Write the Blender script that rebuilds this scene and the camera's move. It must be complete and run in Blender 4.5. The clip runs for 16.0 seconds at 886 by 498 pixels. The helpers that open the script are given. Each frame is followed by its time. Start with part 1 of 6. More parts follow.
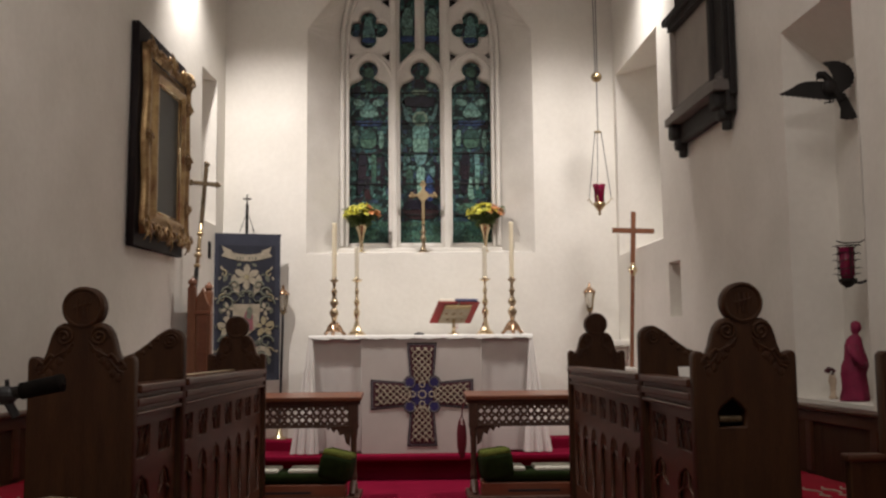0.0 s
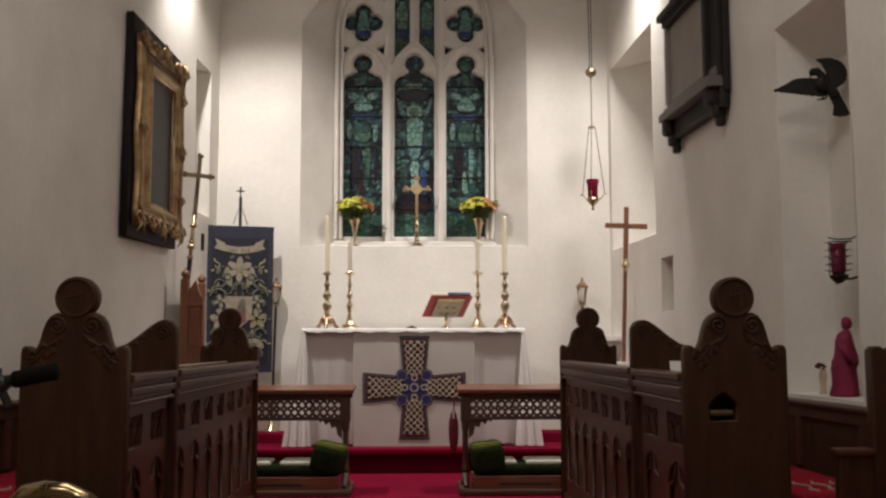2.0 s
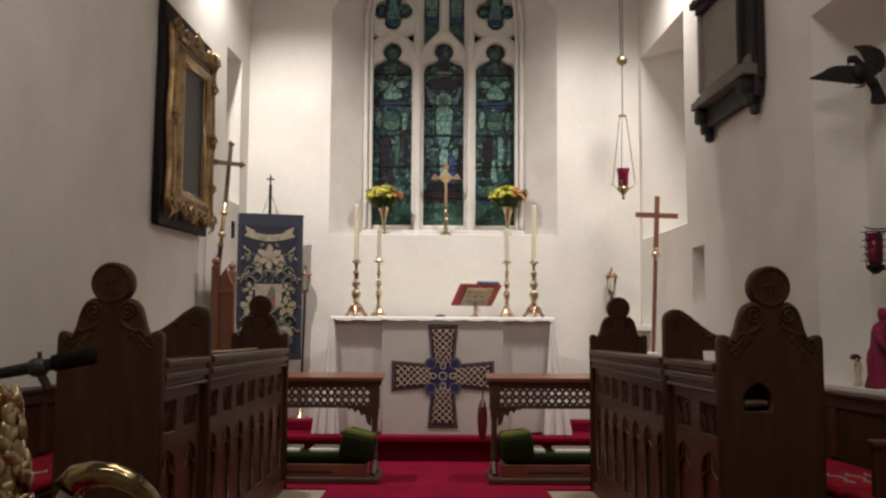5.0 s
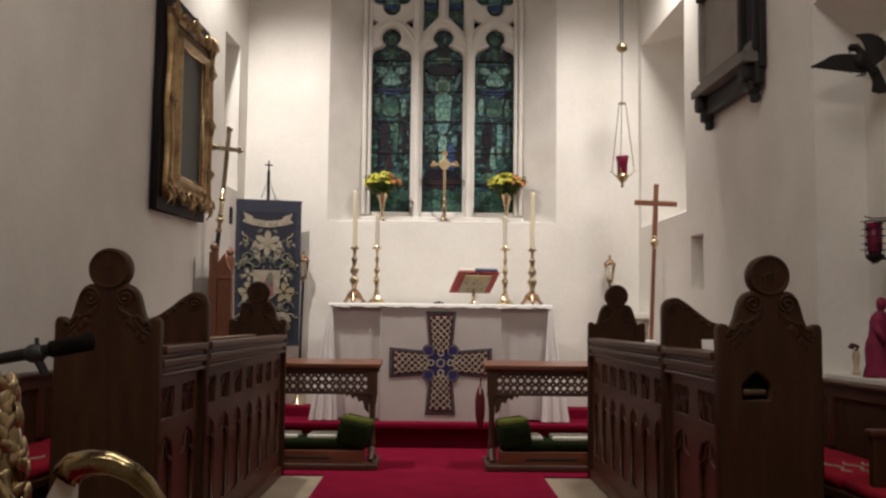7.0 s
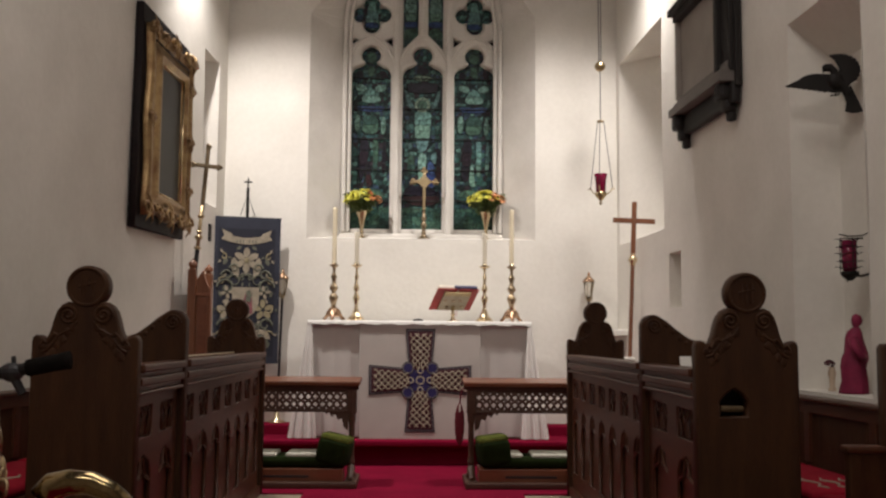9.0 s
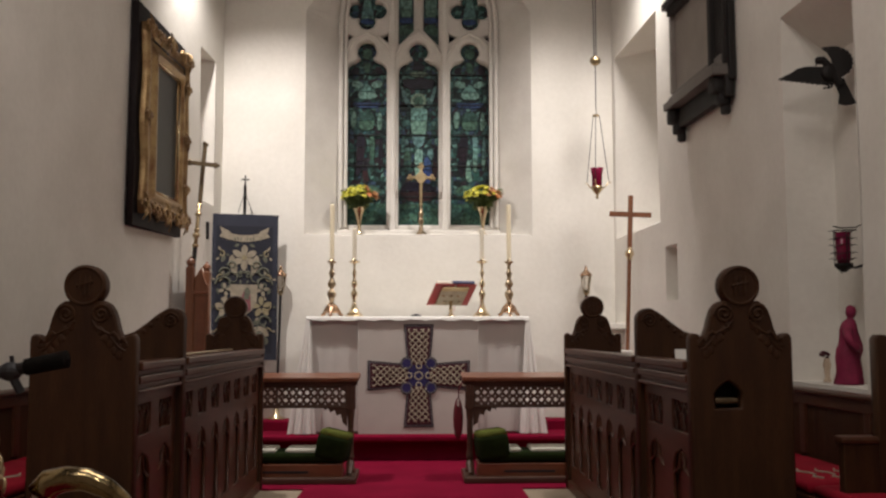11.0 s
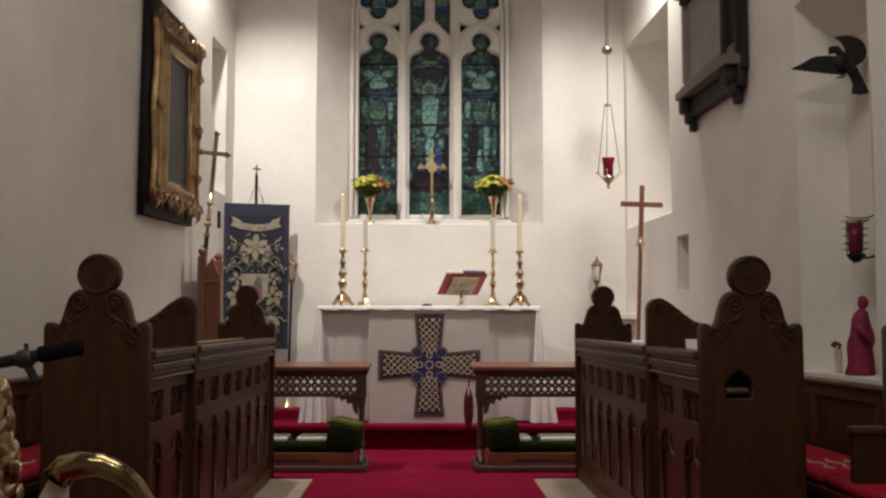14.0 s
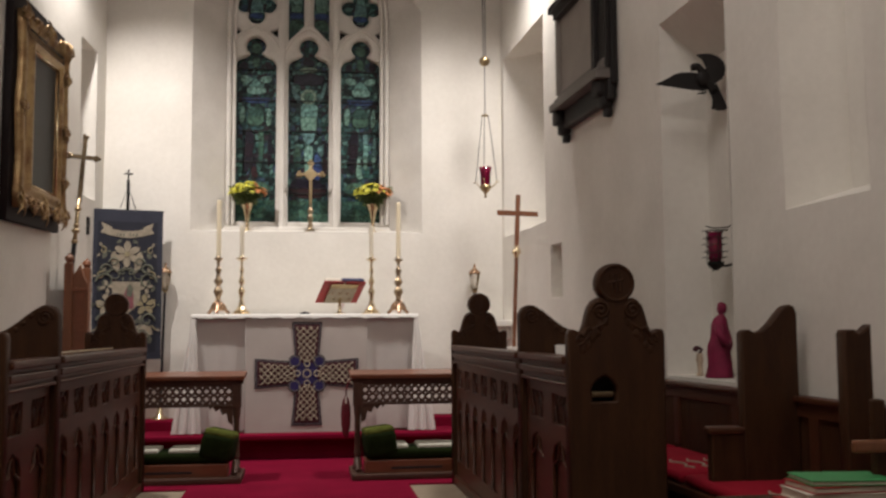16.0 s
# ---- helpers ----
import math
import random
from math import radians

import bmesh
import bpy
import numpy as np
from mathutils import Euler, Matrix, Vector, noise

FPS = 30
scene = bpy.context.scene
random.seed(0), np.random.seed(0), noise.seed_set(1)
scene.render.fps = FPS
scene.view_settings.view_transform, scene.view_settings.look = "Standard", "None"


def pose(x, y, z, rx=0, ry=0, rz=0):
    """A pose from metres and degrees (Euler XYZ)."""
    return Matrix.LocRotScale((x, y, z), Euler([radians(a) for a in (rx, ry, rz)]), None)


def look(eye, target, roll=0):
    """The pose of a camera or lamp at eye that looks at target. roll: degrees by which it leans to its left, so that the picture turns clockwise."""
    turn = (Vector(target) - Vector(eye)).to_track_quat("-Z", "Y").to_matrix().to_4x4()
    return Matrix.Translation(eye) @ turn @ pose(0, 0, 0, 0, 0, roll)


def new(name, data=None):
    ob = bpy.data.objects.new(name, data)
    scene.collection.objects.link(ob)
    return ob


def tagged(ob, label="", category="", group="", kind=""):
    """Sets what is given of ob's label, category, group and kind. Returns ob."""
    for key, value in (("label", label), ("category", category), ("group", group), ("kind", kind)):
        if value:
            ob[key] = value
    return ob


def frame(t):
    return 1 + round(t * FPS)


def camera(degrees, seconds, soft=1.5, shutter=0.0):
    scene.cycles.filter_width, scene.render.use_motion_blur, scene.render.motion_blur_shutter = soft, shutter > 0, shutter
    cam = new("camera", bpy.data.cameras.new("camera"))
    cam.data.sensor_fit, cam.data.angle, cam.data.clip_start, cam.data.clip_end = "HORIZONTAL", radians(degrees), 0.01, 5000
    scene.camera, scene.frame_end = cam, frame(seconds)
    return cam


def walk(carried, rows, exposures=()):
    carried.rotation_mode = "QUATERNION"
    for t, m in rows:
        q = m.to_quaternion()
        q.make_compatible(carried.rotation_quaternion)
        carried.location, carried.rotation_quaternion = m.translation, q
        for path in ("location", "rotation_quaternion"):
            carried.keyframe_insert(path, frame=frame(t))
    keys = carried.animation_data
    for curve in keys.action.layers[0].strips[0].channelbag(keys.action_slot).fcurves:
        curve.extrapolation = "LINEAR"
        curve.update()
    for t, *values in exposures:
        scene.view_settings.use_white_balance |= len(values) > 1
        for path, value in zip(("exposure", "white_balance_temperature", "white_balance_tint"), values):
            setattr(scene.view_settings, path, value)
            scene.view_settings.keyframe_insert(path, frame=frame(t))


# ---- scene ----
cam = camera(49.1, 16.0, soft=2.4, shutter=0.4)
PATH = [
    (0, (-0.002, -1.816, 1.029), (0.048, 0.173, 1.236), -0.5),
    (0.5, (-0.003, -1.817, 1.021), (0.037, 0.17, 1.239), -0.1),
    (1, (0.006, -1.816, 1.014), (0.051, 0.173, 1.215), -0.3),
    (1.5, (0.001, -1.824, 1.021), (0.067, 0.165, 1.222), -0.5),
    (2, (-0.003, -1.824, 1.021), (0.061, 0.165, 1.217), -0.1),
    (2.5, (-0.006, -1.818, 1.018), (0.054, 0.172, 1.217), 0.4),
    (3, (-0.012, -1.82, 1.022), (0.035, 0.17, 1.225), -0.2),
    (3.5, (-0.023, -1.82, 1.025), (0.012, 0.17, 1.217), -0.2),
    (4, (-0.022, -1.818, 1.013), (-0.013, 0.173, 1.206), 0.3),
    (6.5, (-0.041, -1.814, 1.018), (-0.026, 0.181, 1.158), 0.4),
    (7, (-0.032, -1.805, 1.018), (-0.017, 0.19, 1.165), 0.6),
    (7.5, (-0.039, -1.811, 1.022), (-0.015, 0.182, 1.19), 1.0),
    (8, (-0.045, -1.819, 1.029), (-0.012, 0.172, 1.216), 1.0),
    (8.5, (-0.033, -1.817, 1.021), (0.011, 0.174, 1.205), 0.8),
    (9, (-0.033, -1.816, 1.02), (0.024, 0.175, 1.202), 0.5),
    (11.5, (-0.017, -1.849, 1.022), (0.041, 0.143, 1.193), -0.1),
    (12, (-0.017, -1.857, 1.023), (0.029, 0.135, 1.196), 0.3),
    (12.5, (-0.017, -1.856, 1.015), (0.019, 0.136, 1.182), 0.5),
    (13, (-0.006, -1.851, 1.02), (0.046, 0.142, 1.184), 0.1),
    (13.5, (-0.018, -1.848, 1.021), (0.024, 0.144, 1.186), 0.2),
    (14, (-0.02, -1.843, 1.019), (0.017, 0.151, 1.17), 0.1),
    (14.5, (-0.025, -1.833, 1.012), (0.01, 0.162, 1.155), 0.7),
    (15, (-0.021, -1.828, 1.011), (0.092, 0.164, 1.148), 0.4),
    (15.5, (-0.025, -1.839, 1.012), (0.18, 0.147, 1.143), 0.0),
    (16, (0.015, -1.864, 1.016), (0.292, 0.11, 1.183), -0.3),
]
walk(cam, [(t, look(eye, target, roll)) for t, eye, target, roll in PATH],
     exposures=[(0, 0.0), (4, 0.02), (6.5, 0.06), (14.5, 0.06), (16, 0.02)])

# ---- light ----
world = bpy.data.worlds.new("night")
scene.world = world
world.use_nodes = True
world.node_tree.nodes["Background"].inputs[0].default_value = (0.02, 0.025, 0.035, 1)
world.node_tree.nodes["Background"].inputs[1].default_value = 0.1


def lamp(name, kind, energy, colour, m, **settings):
    data = bpy.data.lights.new(name, kind)
    data.energy, data.color = energy, colour
    if kind == "SPOT":
        data.spot_size, data.spot_blend, data.shadow_soft_size = radians(settings["cone"]), settings["blend"], settings["size"]
    if kind == "AREA":
        data.shape, data.size, data.size_y = "RECTANGLE", settings["size"], settings["size_y"]
    ob = new(name, data)
    ob.matrix_world = m
    return ob


WARM = (1.0, 0.93, 0.885)
# two floodlights high on the chancel side walls, turned down to the altar
lamp("flood_left", "SPOT", 365, WARM, look((-1.66, 5.3, 4.4), (-0.75, 6.35, 0.0)), cone=104, blend=1.0, size=0.05)
lamp("flood_right", "SPOT", 335, WARM, look((1.60, 5.2, 4.4), (0.75, 6.35, 0.0)), cone=104, blend=1.0, size=0.2)
# lamps under the chancel roof, and in the nave behind
lamp("chancel_lamp", "AREA", 54, (1.0, 0.91, 0.85), look((0.0, 0.6, 4.95), (0.0, 0.9, 0.0)), size=1.6, size_y=1.6)
for x in (-0.75, 0.35):
    lamp("nave_lamp", "AREA", 15, (1.0, 0.91, 0.85), look((x, -2.6, 4.5), (0.0, 2.4, 1.0)), size=0.28, size_y=0.28)


# ---- materials ----
def mat(name, a, b=None, rough=0.6, metal=0.0, scale=6.0, fine=60.0, bump=0.15, stretch=(1, 1, 1), spec=0.5, coat=0.0, sheen=0.0, rand=0.0):
    m = bpy.data.materials.new(name)
    m.use_nodes = True
    n, l = m.node_tree.nodes, m.node_tree.links
    p = n["Principled BSDF"]
    b = b or tuple(c * 0.75 for c in a)
    tc = n.new("ShaderNodeTexCoord")
    mp = n.new("ShaderNodeMapping")
    mp.inputs["Scale"].default_value = stretch
    l.new(tc.outputs["Object"], mp.inputs[0])
    big, small = n.new("ShaderNodeTexNoise"), n.new("ShaderNodeTexNoise")
    for t, s, d in ((big, scale, 5), (small, fine, 3)):
        t.inputs["Scale"].default_value, t.inputs["Detail"].default_value = s, d
        l.new(mp.outputs[0], t.inputs["Vector"])
    mix = n.new("ShaderNodeMix")
    mix.data_type = "RGBA"
    mix.inputs[6].default_value, mix.inputs[7].default_value = (*a, 1), (*b, 1)
    ad = n.new("ShaderNodeMath")
    ad.operation = "MULTIPLY_ADD"
    ad.inputs[1].default_value = 0.4
    l.new(small.outputs[0], ad.inputs[0])
    ramp = n.new("ShaderNodeMapRange")
    ramp.inputs[1].default_value, ramp.inputs[2].default_value = 0.45, 0.95
    l.new(big.outputs[0], ad.inputs[2])
    l.new(ad.outputs[0], ramp.inputs[0])
    l.new(ramp.outputs[0], mix.inputs[0])
    out = mix.outputs[2]
    if rand:
        oi = n.new("ShaderNodeNewGeometry")
        hs = n.new("ShaderNodeHueSaturation")
        mr = n.new("ShaderNodeMapRange")
        mr.inputs[3].default_value, mr.inputs[4].default_value = 1 - rand, 1 + rand
        l.new(oi.outputs["Random Per Island"], mr.inputs[0])
        l.new(mr.outputs[0], hs.inputs["Value"])
        l.new(out, hs.inputs["Color"])
        out = hs.outputs[0]
    l.new(out, p.inputs["Base Color"])
    p.inputs["Roughness"].default_value, p.inputs["Metallic"].default_value = rough, metal
    p.inputs["Specular IOR Level"].default_value = spec
    p.inputs["Coat Weight"].default_value = coat
    p.inputs["Sheen Weight"].default_value = sheen
    if bump:
        bp = n.new("ShaderNodeBump")
        bp.inputs["Strength"].default_value, bp.inputs["Distance"].default_value = bump, 0.01
        l.new(ad.outputs[0], bp.inputs["Height"])
        l.new(bp.outputs[0], p.inputs["Normal"])
    return m


PLASTER = mat("limewashed_plaster", (0.80, 0.77, 0.71), (0.70, 0.67, 0.61), rough=0.9, scale=2.2, fine=26, bump=0.35)
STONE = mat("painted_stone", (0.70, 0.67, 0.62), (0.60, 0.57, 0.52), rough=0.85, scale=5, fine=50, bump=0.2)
OAK = mat("dark_oak", (0.060, 0.0255, 0.0100), (0.032, 0.013, 0.006), rough=0.52, scale=5, fine=40, bump=0.25, stretch=(5, 5, 0.7), spec=0.2)
OAK_X = mat("dark_oak_long_grain", (0.092, 0.032, 0.0145), (0.048, 0.017, 0.0085), rough=0.4, scale=5, fine=40, bump=0.2, stretch=(5, 0.6, 5), coat=0.06, spec=0.35)
MAHOG = mat("red_brown_wood", (0.22, 0.075, 0.035), (0.13, 0.042, 0.02), rough=0.35, scale=5, fine=40, bump=0.15, stretch=(0.7, 5, 5), coat=0.2)
MIDWOOD = mat("mid_brown_wood", (0.235, 0.090, 0.040), (0.145, 0.052, 0.024), rough=0.4, scale=6, fine=50, bump=0.15, stretch=(5, 5, 0.7), coat=0.15)
DARKDESK = mat("brown_desk_wood", (0.10, 0.048, 0.03), (0.06, 0.028, 0.018), rough=0.42, scale=6, fine=50, bump=0.15, stretch=(0.7, 5, 5))
CARPET = mat("red_carpet", (0.215, 0.006, 0.030), (0.155, 0.004, 0.021), rough=0.95, scale=4, fine=260, bump=0.5, spec=0.05)
CUSHRED = mat("red_seat_cloth", (0.36, 0.012, 0.03), (0.27, 0.008, 0.022), rough=0.9, scale=8, fine=200, bump=0.3, spec=0.15)
FLAG = mat("stone_flag", (0.34, 0.265, 0.185), (0.24, 0.185, 0.13), rough=0.75, scale=4, fine=60, bump=0.2)
BRASS = mat("polished_brass", (0.82, 0.69, 0.47), (0.70, 0.56, 0.36), rough=0.22, metal=1.0, scale=12, fine=90, bump=0.04)
OLDBRASS = mat("dull_brass", (0.50, 0.39, 0.23), (0.33, 0.25, 0.14), rough=0.34, metal=1.0, scale=14, fine=90, bump=0.08)
COPPER = mat("reddish_brass", (0.50, 0.33, 0.22), (0.34, 0.21, 0.13), rough=0.25, metal=1.0, scale=14, fine=90, bump=0.05)
AGEDBRASS = mat("aged_olive_brass", (0.36, 0.27, 0.14), (0.18, 0.125, 0.06), rough=0.16, metal=1.0, scale=30, fine=120, bump=0.1)
BRONZE = mat("weathered_bronze", (0.22, 0.165, 0.10), (0.11, 0.08, 0.05), rough=0.38, metal=0.9, scale=20, fine=90, bump=0.2)
SHELFSTONE = mat("dark_grey_stone", (0.17, 0.15, 0.135), (0.12, 0.105, 0.095), rough=0.6, scale=5, fine=60, bump=0.1)
# dark mottling stands in for dim surroundings mirrored in the brass
DARKBRASS = mat("brass_dark_reflections", (0.55, 0.44, 0.30), (0.26, 0.19, 0.12), rough=0.28, metal=1.0, scale=26, fine=90, bump=0.1)
BOARD = mat("stained_black_board", (0.020, 0.014, 0.014), (0.010, 0.007, 0.008), rough=0.65, scale=6, fine=60, bump=0.1, spec=0.25)
GILT = mat("gilded_plaster", (0.44, 0.31, 0.15), (0.17, 0.085, 0.04), rough=0.4, metal=0.8, scale=11, fine=90, bump=0.25)
BLACK = mat("black_paint", (0.018, 0.017, 0.02), (0.01, 0.01, 0.012), rough=0.5, scale=8, fine=60, bump=0.08)
IRON = mat("dark_iron", (0.016, 0.013, 0.012), (0.009, 0.008, 0.007), rough=0.6, metal=0.2, scale=12, fine=80, bump=0.2, spec=0.3)
FOAM = mat("black_foam", (0.014, 0.012, 0.011), (0.008, 0.007, 0.006), rough=0.97, scale=30, fine=200, bump=0.4, spec=0.05)
CANVAS = mat("dark_canvas", (0.026, 0.024, 0.021), (0.015, 0.013, 0.012), rough=0.5, scale=5, fine=120, bump=0.1)
SLATE = mat("grey_memorial_stone", (0.31, 0.275, 0.245), (0.24, 0.21, 0.185), rough=0.6, scale=4, fine=60, bump=0.1)
BLACKSTONE = mat("black_marble", (0.020, 0.016, 0.015), (0.012, 0.010, 0.009), rough=0.6, spec=0.3, scale=6, fine=60, bump=0.1)
BAGRED = mat("dark_red_silk", (0.17, 0.008, 0.022), (0.11, 0.005, 0.014), rough=0.6, scale=14, fine=120, bump=0.1)
LINEN = mat("white_linen", (0.82, 0.80, 0.76), (0.74, 0.72, 0.68), rough=0.95, scale=6, fine=220, bump=0.25, spec=0.2)
SILK = mat("grey_white_silk", (0.60, 0.57, 0.53), (0.53, 0.50, 0.47), rough=0.75, scale=5, fine=200, bump=0.15, spec=0.3)
FRONTAL = mat("cream_frontal_cloth", (0.54, 0.50, 0.46), (0.48, 0.445, 0.41), rough=0.85, scale=5, fine=240, bump=0.2, spec=0.2)
MAROON = mat("maroon_embroidery", (0.085, 0.02, 0.028), (0.055, 0.013, 0.02), rough=0.85, scale=12, fine=200, bump=0.2)
NAVY = mat("navy_border_cloth", (0.026, 0.014, 0.022), (0.017, 0.009, 0.014), rough=0.85, scale=12, fine=200, bump=0.2)
ROYAL = mat("royal_blue_cloth", (0.026, 0.018, 0.115), (0.016, 0.011, 0.075), rough=0.8, scale=12, fine=200, bump=0.2)
CREAM = mat("cream_braid", (0.44, 0.385, 0.29), (0.33, 0.28, 0.20), rough=0.8, scale=20, fine=200, bump=0.2)
SILVERB = mat("grey_braid", (0.15, 0.135, 0.15), (0.10, 0.09, 0.10), rough=0.7, scale=20, fine=200, bump=0.2)
BANNER = mat("navy_banner_damask", (0.014, 0.015, 0.028), (0.008, 0.009, 0.018), rough=0.8, scale=9, fine=160, bump=0.2)
BANNERB = mat("slate_blue_border", (0.027, 0.031, 0.050), (0.018, 0.021, 0.036), rough=0.8, scale=9, fine=160, bump=0.2)
APPL = mat("cream_applique", (0.38, 0.33, 0.25), (0.22, 0.19, 0.14), rough=0.85, scale=22, fine=160, bump=0.25)
APPLG = mat("sage_applique", (0.16, 0.165, 0.12), (0.07, 0.075, 0.06), rough=0.85, scale=22, fine=160, bump=0.25)
APPLY = mat("gold_applique", (0.34, 0.29, 0.18), (0.22, 0.19, 0.11), rough=0.85, scale=22, fine=160, bump=0.25)
APPLR = mat("rose_applique", (0.28, 0.09, 0.10), (0.18, 0.06, 0.08), rough=0.85, scale=22, fine=160, bump=0.25)
WAX = mat("cream_wax", (0.78, 0.70, 0.52), (0.72, 0.63, 0.45), rough=0.5, scale=6, fine=40, bump=0.03)
WAXGREY = mat("grey_wax_tube", (0.68, 0.62, 0.50), (0.60, 0.55, 0.44), rough=0.45, scale=6, fine=40, bump=0.03)
VELVET = mat("green_velvet", (0.12, 0.135, 0.028), (0.06, 0.07, 0.014), rough=0.95, scale=26, fine=200, bump=0.4, spec=0.1)
VELVETD = mat("dark_green_velvet", (0.016, 0.026, 0.006), (0.009, 0.015, 0.004), rough=0.95, scale=26, fine=200, bump=0.4, spec=0.08)
TAPESTRY = mat("pale_kneeler_tapestry", (0.60, 0.58, 0.50), (0.44, 0.43, 0.34), rough=0.9, scale=40, fine=200, bump=0.3)
LEAF = mat("bouquet_leaf", (0.10, 0.14, 0.03), (0.05, 0.08, 0.02), rough=0.55, scale=20, fine=80, bump=0.1, rand=0.4)
YELLOW = mat("yellow_petals", (0.86, 0.83, 0.20), (0.72, 0.70, 0.12), rough=0.6, scale=30, fine=90, bump=0.2, rand=0.3)
ORANGE = mat("orange_petals", (0.80, 0.42, 0.20), (0.66, 0.30, 0.12), rough=0.6, scale=30, fine=90, bump=0.2, rand=0.3)
PAGE = mat("paper", (0.70, 0.66, 0.56), (0.6, 0.55, 0.45), rough=0.8, scale=30, fine=90, bump=0.05)
REDBOOK = mat("red_leather", (0.38, 0.03, 0.03), (0.28, 0.02, 0.02), rough=0.45, scale=14, fine=90, bump=0.1)
BLUEBOOK = mat("blue_ribbon_cloth", (0.06, 0.06, 0.14), (0.04, 0.04, 0.1), rough=0.6, scale=14, fine=90, bump=0.1)
GREENBOOK = mat("green_book_cloth", (0.05, 0.30, 0.10), (0.035, 0.22, 0.07), rough=0.5, scale=14, fine=90, bump=0.05)
MAGENTA = mat("magenta_drapery", (0.26, 0.010, 0.060), (0.15, 0.005, 0.034), rough=0.7, scale=14, fine=120, bump=0.2)
FIGURE = mat("cream_plaster_figure", (0.62, 0.50, 0.38), (0.5, 0.38, 0.27), rough=0.7, scale=14, fine=90, bump=0.1)
ROOF = mat("dark_roof_timber", (0.09, 0.06, 0.045), (0.05, 0.035, 0.028), rough=0.7, scale=4, fine=40, bump=0.2, stretch=(0.6, 4, 4))
LEAD = mat("window_lead", (0.012, 0.013, 0.014), (0.008, 0.008, 0.009), rough=0.7, metal=0.0, scale=20, fine=90, bump=0.2)


def glassmat(name, colour, rough=0.08, clear=1.0):
    m = bpy.data.materials.new(name)
    m.use_nodes = True
    p = m.node_tree.nodes["Principled BSDF"]
    p.inputs["Base Color"].default_value = (*colour, 1)
    p.inputs["Transmission Weight"].default_value = clear
    p.inputs["Roughness"].default_value = rough
    p.inputs["IOR"].default_value = 1.3
    return m


REDGLASS = glassmat("ruby_glass", (0.27, 0.012, 0.06), clear=0.5)
PINKGLASS = glassmat("thin_ruby_glass", (0.22, 0.018, 0.06), clear=0.35)
CLEAR = glassmat("clear_lantern_glass", (0.95, 0.93, 0.88))
FLAME = bpy.data.materials.new("sanctuary_light")
FLAME.use_nodes = True
FLAME.node_tree.nodes["Principled BSDF"].inputs["Emission Color"].default_value = (1, 0.08, 0.05, 1)
FLAME.node_tree.nodes["Principled BSDF"].inputs["Emission Strength"].default_value = 1.2


def stained(name, colours):
    """Painted antique glass: each pane takes one of the colours, mottled with paint."""
    m = bpy.data.materials.new(name)
    m.use_nodes = True
    n, l = m.node_tree.nodes, m.node_tree.links
    p = n["Principled BSDF"]
    geo, ramp, no, mix, tc = (n.new("ShaderNode" + k) for k in ("NewGeometry", "ValToRGB", "TexNoise", "Mix", "TexCoord"))
    ramp.color_ramp.interpolation = "CONSTANT"
    el = ramp.color_ramp.elements
    while len(el) < len(colours):
        el.new(0.5)
    for i, c in enumerate(colours):
        el[i].position, el[i].color = i / len(colours), (*c, 1)
    l.new(geo.outputs["Random Per Island"], ramp.inputs[0])
    no.inputs["Scale"].default_value, no.inputs["Detail"].default_value = 26, 6
    l.new(tc.outputs["Object"], no.inputs["Vector"])
    mix.data_type, mix.blend_type = "RGBA", "MULTIPLY"
    mix.inputs[0].default_value = 1.0
    mr = n.new("ShaderNodeMapRange")
    mr.inputs[1].default_value, mr.inputs[2].default_value, mr.inputs[3].default_value, mr.inputs[4].default_value = 0.35, 0.65, 0.65, 1.55
    l.new(no.outputs[0], mr.inputs[0])
    l.new(ramp.outputs[0], mix.inputs[6])
    l.new(mr.outputs[0], mix.inputs[7])
    # dark trace lines, drawn out downwards like folds
    mp, vo, lr, mx = (n.new("ShaderNode" + k) for k in ("Mapping", "TexVoronoi", "MapRange", "Mix"))
    mp.inputs["Scale"].default_value = (1.0, 1.0, 0.36)
    l.new(tc.outputs["Object"], mp.inputs[0])
    vo.feature = "DISTANCE_TO_EDGE"
    vo.inputs["Scale"].default_value = 58
    l.new(mp.outputs[0], vo.inputs["Vector"])
    lr.inputs[1].default_value, lr.inputs[2].default_value, lr.inputs[3].default_value, lr.inputs[4].default_value = 0.03, 0.13, 0.38, 1.0
    l.new(vo.outputs["Distance"], lr.inputs[0])
    mx.data_type, mx.blend_type = "RGBA", "MULTIPLY"
    mx.inputs[0].default_value = 1.0
    l.new(mix.outputs[2], mx.inputs[6])
    l.new(lr.outputs[0], mx.inputs[7])
    l.new(mx.outputs[2], p.inputs["Base Color"])
    p.inputs["Roughness"].default_value = 0.35
    p.inputs["Specular IOR Level"].default_value = 0.22
    bp = n.new("ShaderNodeBump")
    bp.inputs["Strength"].default_value, bp.inputs["Distance"].default_value = 0.4, 0.004
    l.new(no.outputs[0], bp.inputs["Height"])
    l.new(bp.outputs[0], p.inputs["Normal"])
    return m


